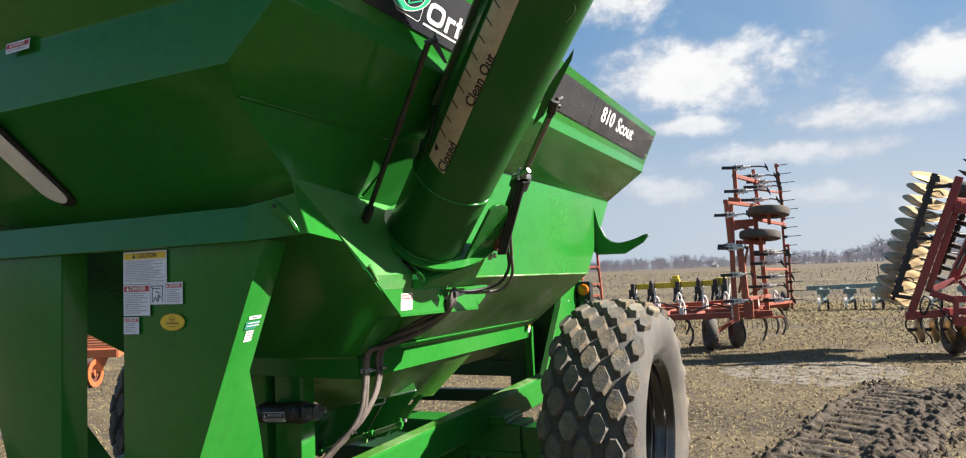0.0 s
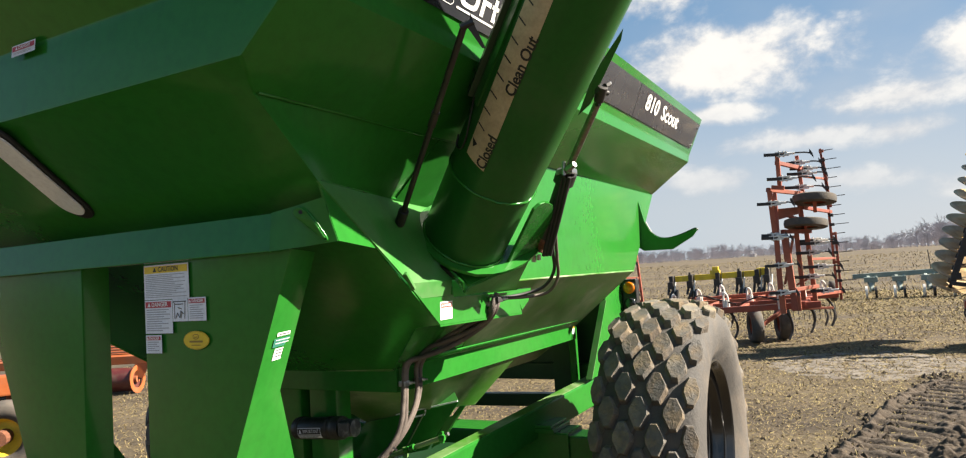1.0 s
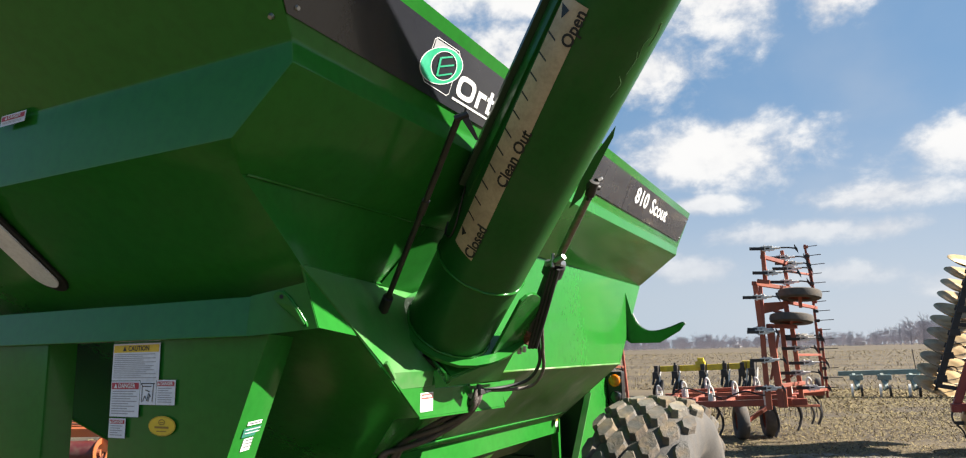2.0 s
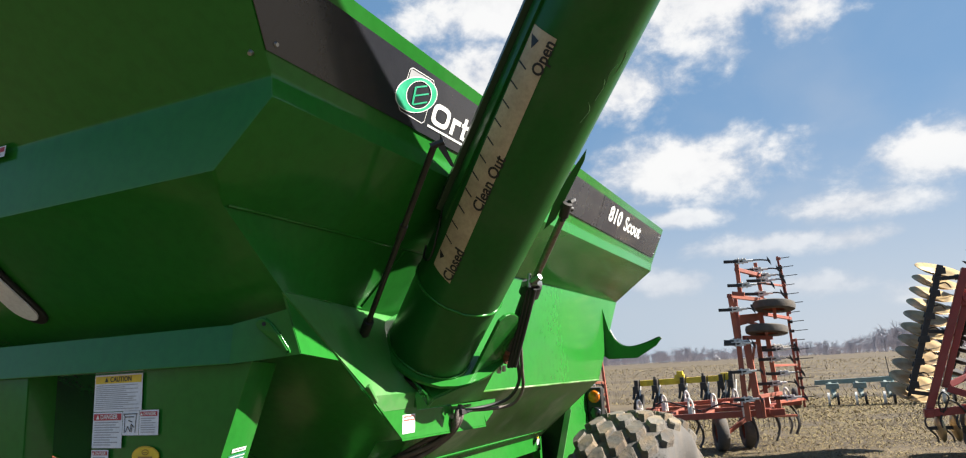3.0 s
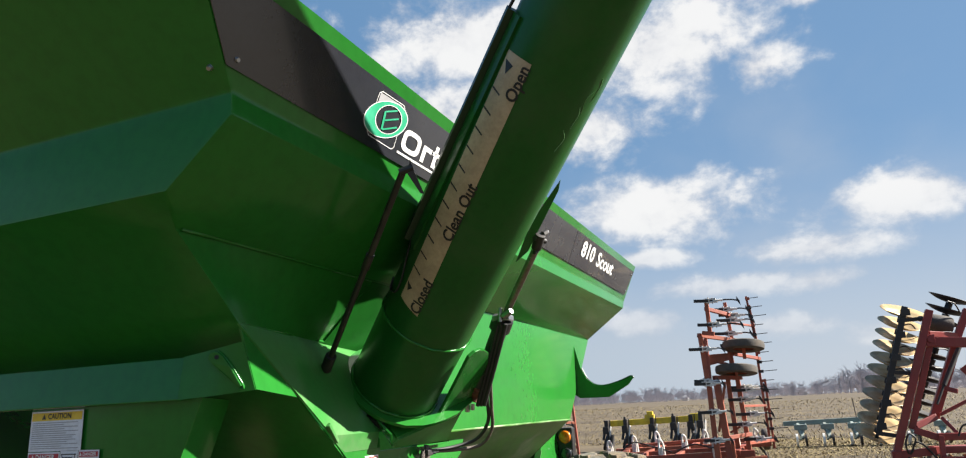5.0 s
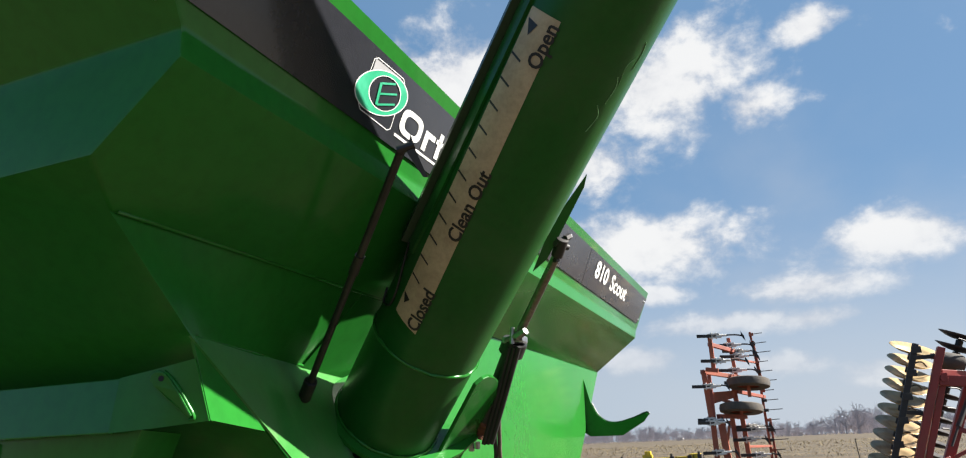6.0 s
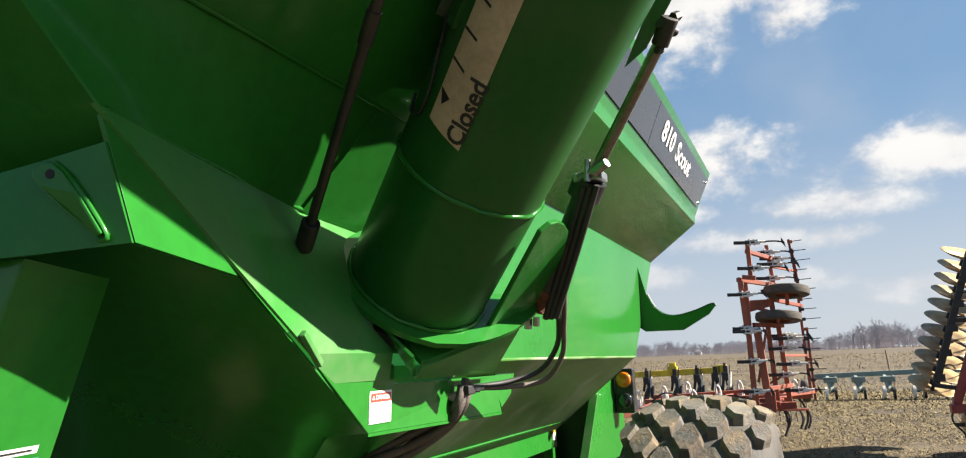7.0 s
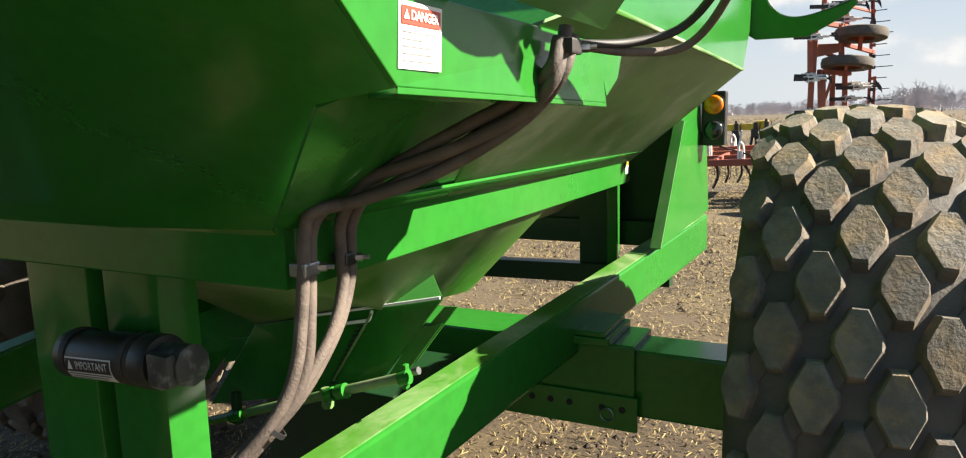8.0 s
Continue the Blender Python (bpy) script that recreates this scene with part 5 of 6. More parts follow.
# ---- wheels ----
def wheel():
    """A flotation tyre with a diamond tread and its rim, at the origin, outer side towards +x."""
    R, Wd = .815, .31
    prof = [(-.23, .50), (-.270, .55), (-.296, .62), (-.297, .68), (-.287, .735), (-.262, .772), (-.19, .803), (-.10, .819), (0, .824), (.10, .819), (.19, .803), (.262, .772), (.287, .735), (.297, .68),
            (.296, .62), (.270, .55), (.23, .50)]
    tyre = part("tyre", lathe(prof, 88), RUBBER, cart, "worn black flotation tyre", smooth=50)
    prof = [(-.24, .505), (.228, .505), (.243, .494), (.243, .480), (.228, .468), (.20, .464), (.188, .452), (.150, .449), (.138, .438), (.096, .436), (.090, .428), (.052, .428), (.046, .421), (.006, .421), (.0, .415), (-.06, .412), (-.075, .30), (-.03, .20), (-.01, .16), (.03, .12), (.03, .02)]
    rim = part("rim", lathe(prof, 64), RIM, cart, "black steel rim", smooth=40)
    part("hub", merge(rod((-.08, 0, 0), (.09, 0, 0), .085, 24, bev=.008), rod((-.25, 0, 0), (-.03, 0, 0), .09, 20)), RIM, rim, smooth=40)
    for i in range(10):
        a = i * math.pi / 5
        part("wheel_nut", rod((-.035, .15 * math.cos(a), .15 * math.sin(a)), (.0, .15 * math.cos(a), .15 * math.sin(a)), .016, 6), STEEL, rim)
    # one diamond lug, long along the tread
    def lug_mesh(w_, l_, h, cut):
        bm = bmesh.new()
        pts = [(-w_ * cut, -l_), (w_ * cut, -l_), (w_, -l_ * .18), (w_, l_ * .18), (w_ * cut, l_), (-w_ * cut, l_), (-w_, l_ * .18), (-w_, -l_ * .18)]
        lo = [bm.verts.new((x * 1.22, y * 1.14, -.030)) for x, y in pts]
        mid = [bm.verts.new((x, y, h - .008)) for x, y in pts]
        hi = [bm.verts.new((x * .92, y * .94, h)) for x, y in pts]
        n = len(pts)
        for a, b in ((lo, mid), (mid, hi)):
            for k in range(n):
                bm.faces.new((a[k], a[(k + 1) % n], b[(k + 1) % n], b[k]))
        bm.faces.new(hi)
        me = bpy.data.meshes.new("lug")
        bm.to_mesh(me)
        bm.free()
        me.materials.append(LUG)
        return me
    big = lug_mesh(.050, .080, .040, .34)
    edge = lug_mesh(.040, .076, .034, .42)
    count = 20
    for c, x in enumerate((-.244, -.168, -.084, 0, .084, .168, .244)):
        r = (.776, .806, .820, .824, .820, .806, .776)[c]
        tilt = (-.42, -.20, -.07, 0, .07, .20, .42)[c]
        for i in range(count):
            a = 2 * math.pi * (i + (.5 if c % 2 else 0)) / count
            ob = new("lug", edge if c in (0, 6) else big)
            ob.parent = tyre
            ob.matrix_basis = Matrix.Rotation(a, 4, "X") @ Matrix.Translation((x, 0, r)) @ Matrix.Rotation(tilt, 4, "Y") @ Matrix.Rotation(random.uniform(-.05, .05), 4, "Z")
    # low ties that run from lug to lug on one slant
    bm = bmesh.new()
    rows = ((-.244, .776), (-.168, .806), (-.084, .820), (0, .824), (.084, .820), (.168, .806), (.244, .776))
    for c, ((xa, ra), (xb, rb_)) in enumerate(zip(rows, rows[1:])):
        for i in range(count):
            a0 = 2 * math.pi * (i + (.5 if c % 2 else 0)) / count
            a1 = a0 - math.pi / count
            pts = []
            for x, r, a, h in ((xa, ra, a0, .020), (xb, rb_, a1, .020), (xa, ra, a0, -.02), (xb, rb_, a1, -.02)):
                side = .026 if h > 0 else .046
                for g in (-1, 1):
                    aa = a + g * side / r
                    pts.append(bm.verts.new((x + g * side * .45, -math.sin(aa) * (r + h), math.cos(aa) * (r + h))))
            for f in ((0, 1, 3, 2), (0, 2, 6, 4), (1, 5, 7, 3)):
                bm.faces.new([pts[k] for k in f])
    part("tread_web", bm, RUBBER, tyre)
    return tyre, rim


w0 = wheel()
for piece in w0:
    piece.matrix_basis = pose(-.245, 4.86, .870, 4, 0, 0)
    copy_thing(piece, pose(2 * XC + .315, 4.86, .870, 11, 0, 180))


# ---- field cultivator with folded wings ----
def shank(parent, p, q):
    """A spring shank lying level on a folded wing, from its dark butt p past the pale clamp and spring to the sweep at q."""
    p, q = Vector(p), Vector(q)
    d = (q - p).normalized()
    n = (q - p).length
    up = Vector((0, 0, 1))
    c = p + d * min(.30, n * .40)
    part("shank_end", bar(p, c, .055, .065, .006), DARK_IRON, parent)
    part("shank_clamp", merge(bar(c - d * .08 + up * .03, c + d * .16 + up * .045, .05, .035, .005), bar(c - d * .05 - up * .035, c + d * .20 - up * .02, .05, .03, .005), rod(c + up * .075, c - up * .07, .016, 8), rod(c + d * .09 + up * .07, c + d * .09 - up * .06, .014, 8)), PALE_STEEL, parent)
    part("shank_spring", rod(c + d * .10 + up * .01, c + d * .30 + up * .015, .024, 10), PALE_STEEL, parent, smooth=40)
    part("shank_tine", tube(spline([c + d * .02, p.lerp(q, .62) + up * .018, p.lerp(q, .85) + up * .022, q], 4), .017, 6), DARK_IRON, parent)
    part("sweep", plate([q + up * .10 - d * .03, q + d * .03, q - up * .11 + d * .045, q - d * .03], .010), DARK_IRON, parent)


def small_tyre(parent, c, axis, r=.33, w=.20, mat=None):
    prof = [(-w * .35, r * .52), (-w * .5, r * .62), (-w * .5, r * .86), (-w * .38, r * .97), (0, r), (w * .38, r * .97), (w * .5, r * .86), (w * .5, r * .62), (w * .35, r * .52)]
    m = Matrix.Translation(c) @ Vector(axis).to_track_quat("X", "Z").to_matrix().to_4x4()
    t = part("tyre", lathe(prof, 32, m), RUBBER, parent, smooth=50)
    part("rim", lathe([(-w * .3, r * .54), (w * .3, r * .54), (w * .2, r * .45), (0, r * .4), (0, .03)], 24, m), mat or OLD_RED, t, smooth=40)
    return t


cult = thing("field_cultivator", "faded red field cultivator with folded wings", "cultivator")
# folded wing: front frame, middle frame and the slender rear lattice
for a, b, w_ in (((-.87, 16.6, 3.30), (-.83, 16.6, 2.29), .100), ((-.77, 16.6, 3.25), (-.78, 16.6, 2.29), .075), ((-.81, 16.6, 2.31), (-.82, 16.6, 1.19), .100), ((-.65, 16.6, 2.32), (-.59, 16.6, 1.20), .135), ((-.66, 16.6, 4.06), (-.66, 16.6, 3.36), .085),
                 ((-.48, 16.62, 2.32), (-.72, 16.62, 1.33), .050), ((-.60, 16.64, 1.79), (-.73, 16.64, 1.31), .045), ((-.81, 16.6, 1.19), (-.80, 16.6, .70), .110), ((-.59, 16.6, 1.22), (-.56, 16.6, .75), .120), ((-.48, 16.6, 1.12), (-.48, 16.6, .75), .070),
                 ((-.34, 17.4, 4.08), (-.28, 17.4, 3.23), .075), ((-.38, 17.4, 3.26), (-.33, 17.4, 2.36), .100), ((-.48, 17.4, 2.38), (-.45, 17.4, .90), .095), ((-.28, 17.4, 2.42), (-.22, 17.4, .85), .095), ((-.57, 17.4, 1.25), (-.24, 17.4, 1.43), .045),
                 ((.09, 18.4, 4.30), (.18, 18.4, 3.04), .050), ((.13, 18.4, 4.09), (.20, 18.4, 3.04), .050), ((.15, 18.4, 3.06), (.18, 18.4, .90), .055), ((.25, 18.4, 2.37), (.25, 18.4, .84), .050)):
    part("wing_tube", bar(a, b, w_, w_, .007, up=(0, 1, 0)), OLD_RED, cult)
for a, b, w_ in (((-.91, 16.58, 3.33), (-.19, 17.35, 3.21), .085), ((-.82, 16.56, 3.37), (-.57, 16.56, 3.33), .085), ((-.70, 16.7, 3.90), (-.25, 17.38, 3.78), .080), ((-.70, 16.65, 2.42), (-.20, 17.38, 2.40), .085), ((-.60, 16.7, 1.18), (-.15, 17.4, 1.21), .075),
                 ((-.31, 17.36, 2.93), (.20, 18.38, 2.83), .070), ((-.30, 17.36, 3.62), (.12, 18.38, 3.60), .045), ((-.26, 17.4, 1.80), (.20, 18.38, 1.78), .050), ((-.24, 17.4, 1.02), (.26, 18.38, 1.02), .060), ((-.86, 16.66, 2.86), (-.34, 17.38, 2.66), .060)):
    part("wing_crossbar", bar(a, b, w_, w_, .006), OLD_RED, cult)
part("wing_plate", plate([(-.76, 16.72, 2.91), (-.38, 17.3, 2.95), (-.39, 17.3, 2.80), (-.78, 16.72, 2.68)], .03, .004), OLD_RED, cult)
for p, q in (((-.91, 16.5, 4.06), (.00, 16.5, 3.99)), ((-.89, 16.5, 3.54), (.01, 16.5, 3.48)), ((-1.13, 16.5, 3.03), (-.43, 16.5, 3.00)), ((-1.10, 16.5, 2.30), (-.51, 16.5, 2.28)), ((-1.10, 16.56, 2.36), (-.60, 16.56, 2.33)), ((-1.07, 16.5, 1.71), (-.42, 16.5, 1.71)), ((-1.03, 16.5, 1.14), (-.49, 16.5, 1.14)),
             ((-.68, 17.3, 3.93), (.12, 17.3, 3.88)), ((-.56, 17.3, 3.68), (.21, 17.3, 3.63)), ((-.50, 17.36, 3.80), (.16, 17.36, 3.74)), ((-.64, 17.3, 3.39), (.14, 17.3, 3.34)), ((-.54, 17.3, 3.12), (-.22, 17.3, 3.12)), ((-.42, 17.3, 2.14), (.30, 17.3, 2.13)), ((-.52, 17.3, 1.94), (.15, 17.3, 1.93)),
             ((-.40, 17.3, 1.63), (.34, 17.3, 1.62)), ((-.59, 17.3, 1.42), (.18, 17.3, 1.42)), ((-.30, 17.3, 1.11), (.34, 17.3, 1.11)), ((-.44, 17.4, 2.20), (.26, 17.4, 2.18))):
    shank(cult, p, q)
# pins and clips along the lattice
for k in range(16):
    z = 4.24 - k * .212
    x = .09 + .0058 * (4.28 - z) * 10 if z > 3.0 else .16 + .04 * (3.0 - z)
    part("tine_pin", bar((x - .02, 18.36, z), (x + .26 + .05 * (k % 3), 18.33, z + .01), .016, .016, .002), DARK_IRON, cult)
    part("tine_clip", box(x - .03, x + .07, 18.33, 18.40, z - .035, z + .030, .006), DARK_IRON if k % 3 else OLD_RED, cult)
small_tyre(cult, (-.05, 17.1, 3.07), (.05, .12, 1), .44, .19)
small_tyre(cult, (-.25, 17.0, 2.56), (.05, .12, 1), .44, .18)
small_tyre(cult, (.08, 18.8, 1.02), (1, .15, 0), .24, .15)
part("tyre_arm", bar((-.05, 17.1, 3.07), (-.06, 17.2, 2.80), .07, .07, .006), OLD_RED, cult)
part("tyre_arm", bar((-.25, 17.0, 2.56), (-.30, 17.35, 2.42), .06, .06, .006), OLD_RED, cult)
# main frame and hitch on the ground
for a, b, s in (((-3.6, 16.9, .72), (-.1, 17.1, .84), .13), ((-3.3, 17.6, .80), (-.2, 17.7, .92), .09), ((-3.3, 18.2, .86), (.2, 18.3, .95), .11), ((-3.3, 19.3, .90), (.3, 19.4, .98), .11), ((-3.1, 16.9, .78), (-2.9, 19.4, .92), .10), ((-.45, 17.0, .85), (-.25, 19.4, .97), .12),
                ((-1.7, 17.0, .80), (-1.5, 19.4, .95), .10), ((-2.5, 17.0, .80), (-2.3, 19.4, .95), .08), ((-4.6, 15.6, .62), (-3.0, 16.9, .75), .12), ((-.70, 17.2, .74), (.10, 17.6, .72), .05), ((-2.9, 18.0, .98), (-1.0, 18.6, 1.06), .07)):
    part("frame_tube", bar(a, b, s, s, .01), OLD_RED, cult)
for i in range(9):
    x = -3.2 + .38 * i
    y = 17.0 + (i % 3) * .9
    z = .86 + (i % 3) * .05
    part("spring_shank", merge(tube(spline([(x, y, z - .10), (x, y - .02, z + .20), (x + .03, y - .02, z + .30), (x + .08, y + .03, z + .20), (x + .10, y + .05, z - .15)], 4), .026, 6), bar((x + .05, y - .02, z + .14), (x + .05, y - .02, z - .12), .05, .03, .004)), PALE_STEEL, cult)
    part("c_tine", tube(spline([(x + .08, y, z - .1), (x + .20, y + .10, z - .30), (x + .22, y + .16, z - .55), (x + .14, y + .10, z - .76)], 5), .026, 6), DARK_IRON, cult)
for x, y in ((-.40, 17.5), (-.16, 17.6), (-.02, 17.7), (-2.86, 17.3), (-2.62, 17.4), (-2.42, 17.35)):
    part("c_tine", tube(spline([(x, y, .74), (x + .10, y, .70), (x + .14, y, .52), (x + .08, y - .03, .34)], 5), .024, 6), DARK_IRON, cult)
for i in range(26):
    x = -2.9 + .118 * i
    part("harrow_tine", bar((x, 19.6, .72), (x + .02, 19.55, .30), .012, .012, .001), DARK_IRON, cult)
small_tyre(cult, (-1.50, 17.45, .37), (1, .35, 0), .38, .25)
small_tyre(cult, (-.99, 18.1, .37), (1, .35, 0), .38, .25)
part("axle_arm", bar((-1.40, 17.5, .36), (-.9, 17.9, .70), .08, .08, .006), OLD_RED, cult)
for q in ([(-2.9, 17.0, .95), (-2.6, 16.95, 1.12), (-2.2, 17.0, 1.02), (-1.8, 17.0, .90)], [(-1.7, 17.1, .92), (-1.3, 17.0, 1.05), (-.9, 16.9, .98), (-.75, 16.7, 1.2)]):
    part("hydraulic_hose", tube(spline(q, 6), .018, 6), HOSE_DARK, cult, smooth=60)
# the mirrored wing, mostly behind the cart
for x in (-5.05, -4.80):
    part("wing_tube", bar((x, 18.0, .75), (x + .18, 18.0, 3.0), .085, .085, .008, up=(0, 1, 0)), OLD_RED, cult)
part("wing_tube", bar((-4.35, 18.6, .7), (-4.50, 18.6, 3.2), .06, .06, .006, up=(0, 1, 0)), OLD_RED, cult)
part("wing_tube", bar((-5.3, 17.6, .95), (-4.3, 18.2, .55), .08, .08, .006), OLD_RED, cult)
for z in (2.4, 1.95, 1.5, 1.2, .9):
    shank(cult, (-5.06, 18.0, z), (-4.28, 18.0, z))
    part("wing_crossbar", bar((-5.0, 18.0, z + .1), (-4.4, 18.6, z + .05), .06, .06, .005), OLD_RED, cult)

# ---- disc harrow ----
disc = thing("disc_harrow", "red disc harrow with folded gangs of tan steel discs", "disc harrow", (-.2375, -.0875, -.4925))
disc.scale = (1.25, 1.25, 1.25)


def blade_mesh(mat):
    """A dished disc, hollow towards +x."""
    bm = lathe([(0, .03), (.004, .03), (.012, .12), (.036, .22), (.086, .335), (.080, .337), (.028, .222), (.004, .12), (-.004, .03), (0, .03)], 28)
    for f in bm.faces:
        f.smooth = True
    me = bpy.data.meshes.new("blade")
    bm.to_mesh(me)
    bm.free()
    me.materials.append(mat)
    return me


# second blade is coloured dark for the shade on the rear gang
BM, BM_SHADED = blade_mesh(BLADE), blade_mesh(DARK_IRON)


def gang(a, b, n, tilt=0.0, mesh=BM):
    """Dished discs on a shaft from a to b, with a spool between each two."""
    a, b = Vector(a), Vector(b)
    sh = part("gang_shaft", bar(a - (b - a) * .02, b + (b - a) * .02, .045, .045, .006), DARK_IRON, disc)
    d = ((b - a).normalized() + Vector((0, -tilt, 0))).normalized()
    for i in range(n):
        ob = new("blade", mesh)
        ob.parent = sh
        ob.matrix_basis = Matrix.Translation(a.lerp(b, i / (n - 1)) - d * .04) @ d.to_track_quat("X", "Y").to_matrix().to_4x4()
        if i < n - 1:
            c = a.lerp(b, (i + .5) / (n - 1))
            part("spool", rod(c - d * .05, c + d * .05, .055, 12), DARK_IRON, sh, smooth=40)
    return sh


gang((1.97, 13.75, 1.29), (2.64, 13.75, 3.18), 11, .36)
gang((2.69, 14.70, 1.60), (3.51, 14.70, 3.42), 11, .12, BM_SHADED)
# gang beam in front of the discs, its hangers and the arms to the frame
G0, G1 = Vector((1.97, 13.38, 1.36)), Vector((2.64, 13.38, 3.25))
gb = part("gang_beam", bar(G0, G1, .085, .085, .008, up=(0, 1, 0)), DARK_IRON, disc, "dark gang beam in front of the discs")
for k in range(6):
    q = G0.lerp(G1, .05 + .18 * k)
    part("bearing_hanger", merge(bar(q, q + Vector((.03, .36, -.03)), .05, .06, .006), bar(q + Vector((.02, -.06, .05)), q + Vector((.02, -.06, -.05)), .13, .02, .004)), DARK_IRON, gb)
    if k < 5:
        c = q + Vector((.06, .10, .14))
        part("scraper_arm", tube(spline([q + Vector((0, -.03, .10)), c, c + Vector((.14, .05, .03)), c + Vector((.22, .16, -.04))], 4), .012, 6), DARK_IRON, gb)
for a, b in (((2.55, 13.36, 3.04), (2.84, 13.36, 3.04)), ((2.33, 13.36, 2.25), (2.64, 13.36, 2.21)), ((1.95, 13.36, 1.35), (2.25, 13.30, 1.30))):
    part("gang_arm", merge(bar(a, b, .06, .06, .006), rod(Vector(b) - Vector((.05, .04, 0)), Vector(b) + Vector((.01, -.05, 0)), .045, 10)), DARK_IRON, disc)
# red wing frame: two leaning posts, a third behind, cross beams and the low carriage
for a, b, w_, h in (((2.93, 13.20, 3.15), (2.12, 13.20, 1.00), .105, .13), ((2.90, 13.30, 2.74), (2.41, 13.30, 1.40), .09, .12), ((3.52, 13.70, 3.16), (3.31, 13.70, 2.73), .10, .12), ((3.28, 13.70, 2.64), (2.79, 13.70, 1.54), .13, .14),
                    ((2.86, 13.24, 2.67), (4.30, 13.30, 2.55), .15, .11), ((2.86, 13.32, 2.80), (3.34, 13.72, 2.76), .09, .10), ((2.47, 13.36, 1.43), (2.79, 13.55, 1.56), .09, .09), ((2.43, 13.20, 1.39), (2.74, 13.16, 1.27), .10, .10),
                    ((2.71, 13.12, 1.29), (4.25, 13.20, 1.27), .10, .09), ((2.08, 13.15, 1.035), (2.66, 13.15, 1.09), .11, .10), ((2.70, 13.00, .96), (4.25, 13.10, .91), .13, .12), ((2.75, 13.10, 1.11), (4.25, 13.2, 1.09), .09, .08),
                    ((2.74, 13.06, 1.31), (2.71, 13.04, .92), .07, .09), ((2.85, 13.50, 1.59), (3.80, 13.52, 2.05), .05, .06), ((2.97, 13.42, 1.975), (3.12, 13.38, 1.92), .07, .08), ((2.86, 13.5, 1.55), (3.02, 13.4, 1.30), .05, .06),
                    ((2.60, 13.2, 1.10), (4.2, 14.4, 1.05), .11, .11)):
    part("frame_beam", bar(a, b, w_, h, .01, up=(0, 1, 0)), DISC_RED, disc)
part("hinge_block", merge(box(2.80, 2.93, 13.16, 13.34, 2.60, 2.78, .01), rod((2.865, 13.12, 2.70), (2.865, 13.38, 2.70), .045, 14)), DISC_RED, disc)
part("hinge_block", merge(box(2.07, 2.19, 13.06, 13.26, .98, 1.10, .01), rod((2.13, 13.03, 1.03), (2.13, 13.29, 1.03), .04, 14)), DISC_RED, disc)
part("wing_plate", plate([(3.24, 13.6, 2.25), (3.42, 13.6, 2.38), (3.60, 13.6, 2.30), (3.60, 13.6, 2.00), (3.36, 13.6, 2.07)], .05, .006), DISC_RED, disc)
part("fold_cylinder", merge(rod((2.95, 13.35, 2.02), (3.34, 13.62, 2.66), .035, 14), rod((2.80, 13.25, 1.75), (2.95, 13.35, 2.02), .018, 10)), DARK_IRON, disc, smooth=40)
for a, b in (((3.08, 14.0, 2.60), (3.30, 14.2, 2.45)), ((2.98, 14.0, 2.30), (3.20, 14.2, 2.15)), ((2.85, 14.0, 2.00), (3.05, 14.2, 1.85)), ((3.16, 14.0, 2.85), (3.42, 14.2, 2.75)), ((3.36, 14.1, 3.35), (3.52, 14.2, 3.15))):
    part("scraper_arm", tube(spline([a, Vector(a).lerp(Vector(b), .5) + Vector((.02, 0, .05)), b], 4), .012, 6), DARK_IRON, disc)
# coulters, springs and hoses under the carriage
for i in range(8):
    ob = new("blade", BM)
    ob.parent = disc
    ob.matrix_basis = Matrix.Translation((2.21 + .20 * i, 13.22 + .03 * i, .82)) @ Vector((1, .22, .08)).to_track_quat("X", "Z").to_matrix().to_4x4() @ Matrix.Scale(.62, 4)
part("gang_shaft", bar((2.10, 13.20, .82), (4.0, 13.5, .82), .05, .05, .006), DARK_IRON, disc)
for i in range(7):
    x = 2.09 + .20 * i
    part("shank_spring", tube(spline([(x, 13.10, 1.01), (x - .03, 13.08, .93), (x - .01, 13.07, .84), (x + .09, 13.12, .72), (x + .11, 13.14, .62)], 4), .013, 6), DARK_IRON, disc)
small_tyre(disc, (2.76, 13.7, .735), (1, .2, 0), .34, .22, DISC_RED)
small_tyre(disc, (3.20, 14.20, 3.00), (1, .2, -.25), .15, .34, DARK_IRON)
for q in ([(2.29, 13.10, 1.06), (2.27, 13.06, 1.20), (2.33, 13.05, 1.34), (2.41, 13.06, 1.28), (2.36, 13.08, 1.14), (2.31, 13.10, 1.05)], [(2.34, 13.10, 1.08), (2.40, 13.06, 1.22), (2.50, 13.06, 1.18), (2.62, 13.08, 1.02), (2.70, 13.10, .92)],
          [(2.95, 13.0, 1.30), (3.02, 12.98, 1.44), (3.16, 13.0, 1.46), (3.22, 13.02, 1.32)]):
    part("hydraulic_hose", tube(spline(q, 6), .014, 6), HOSE_DARK, disc, smooth=60)

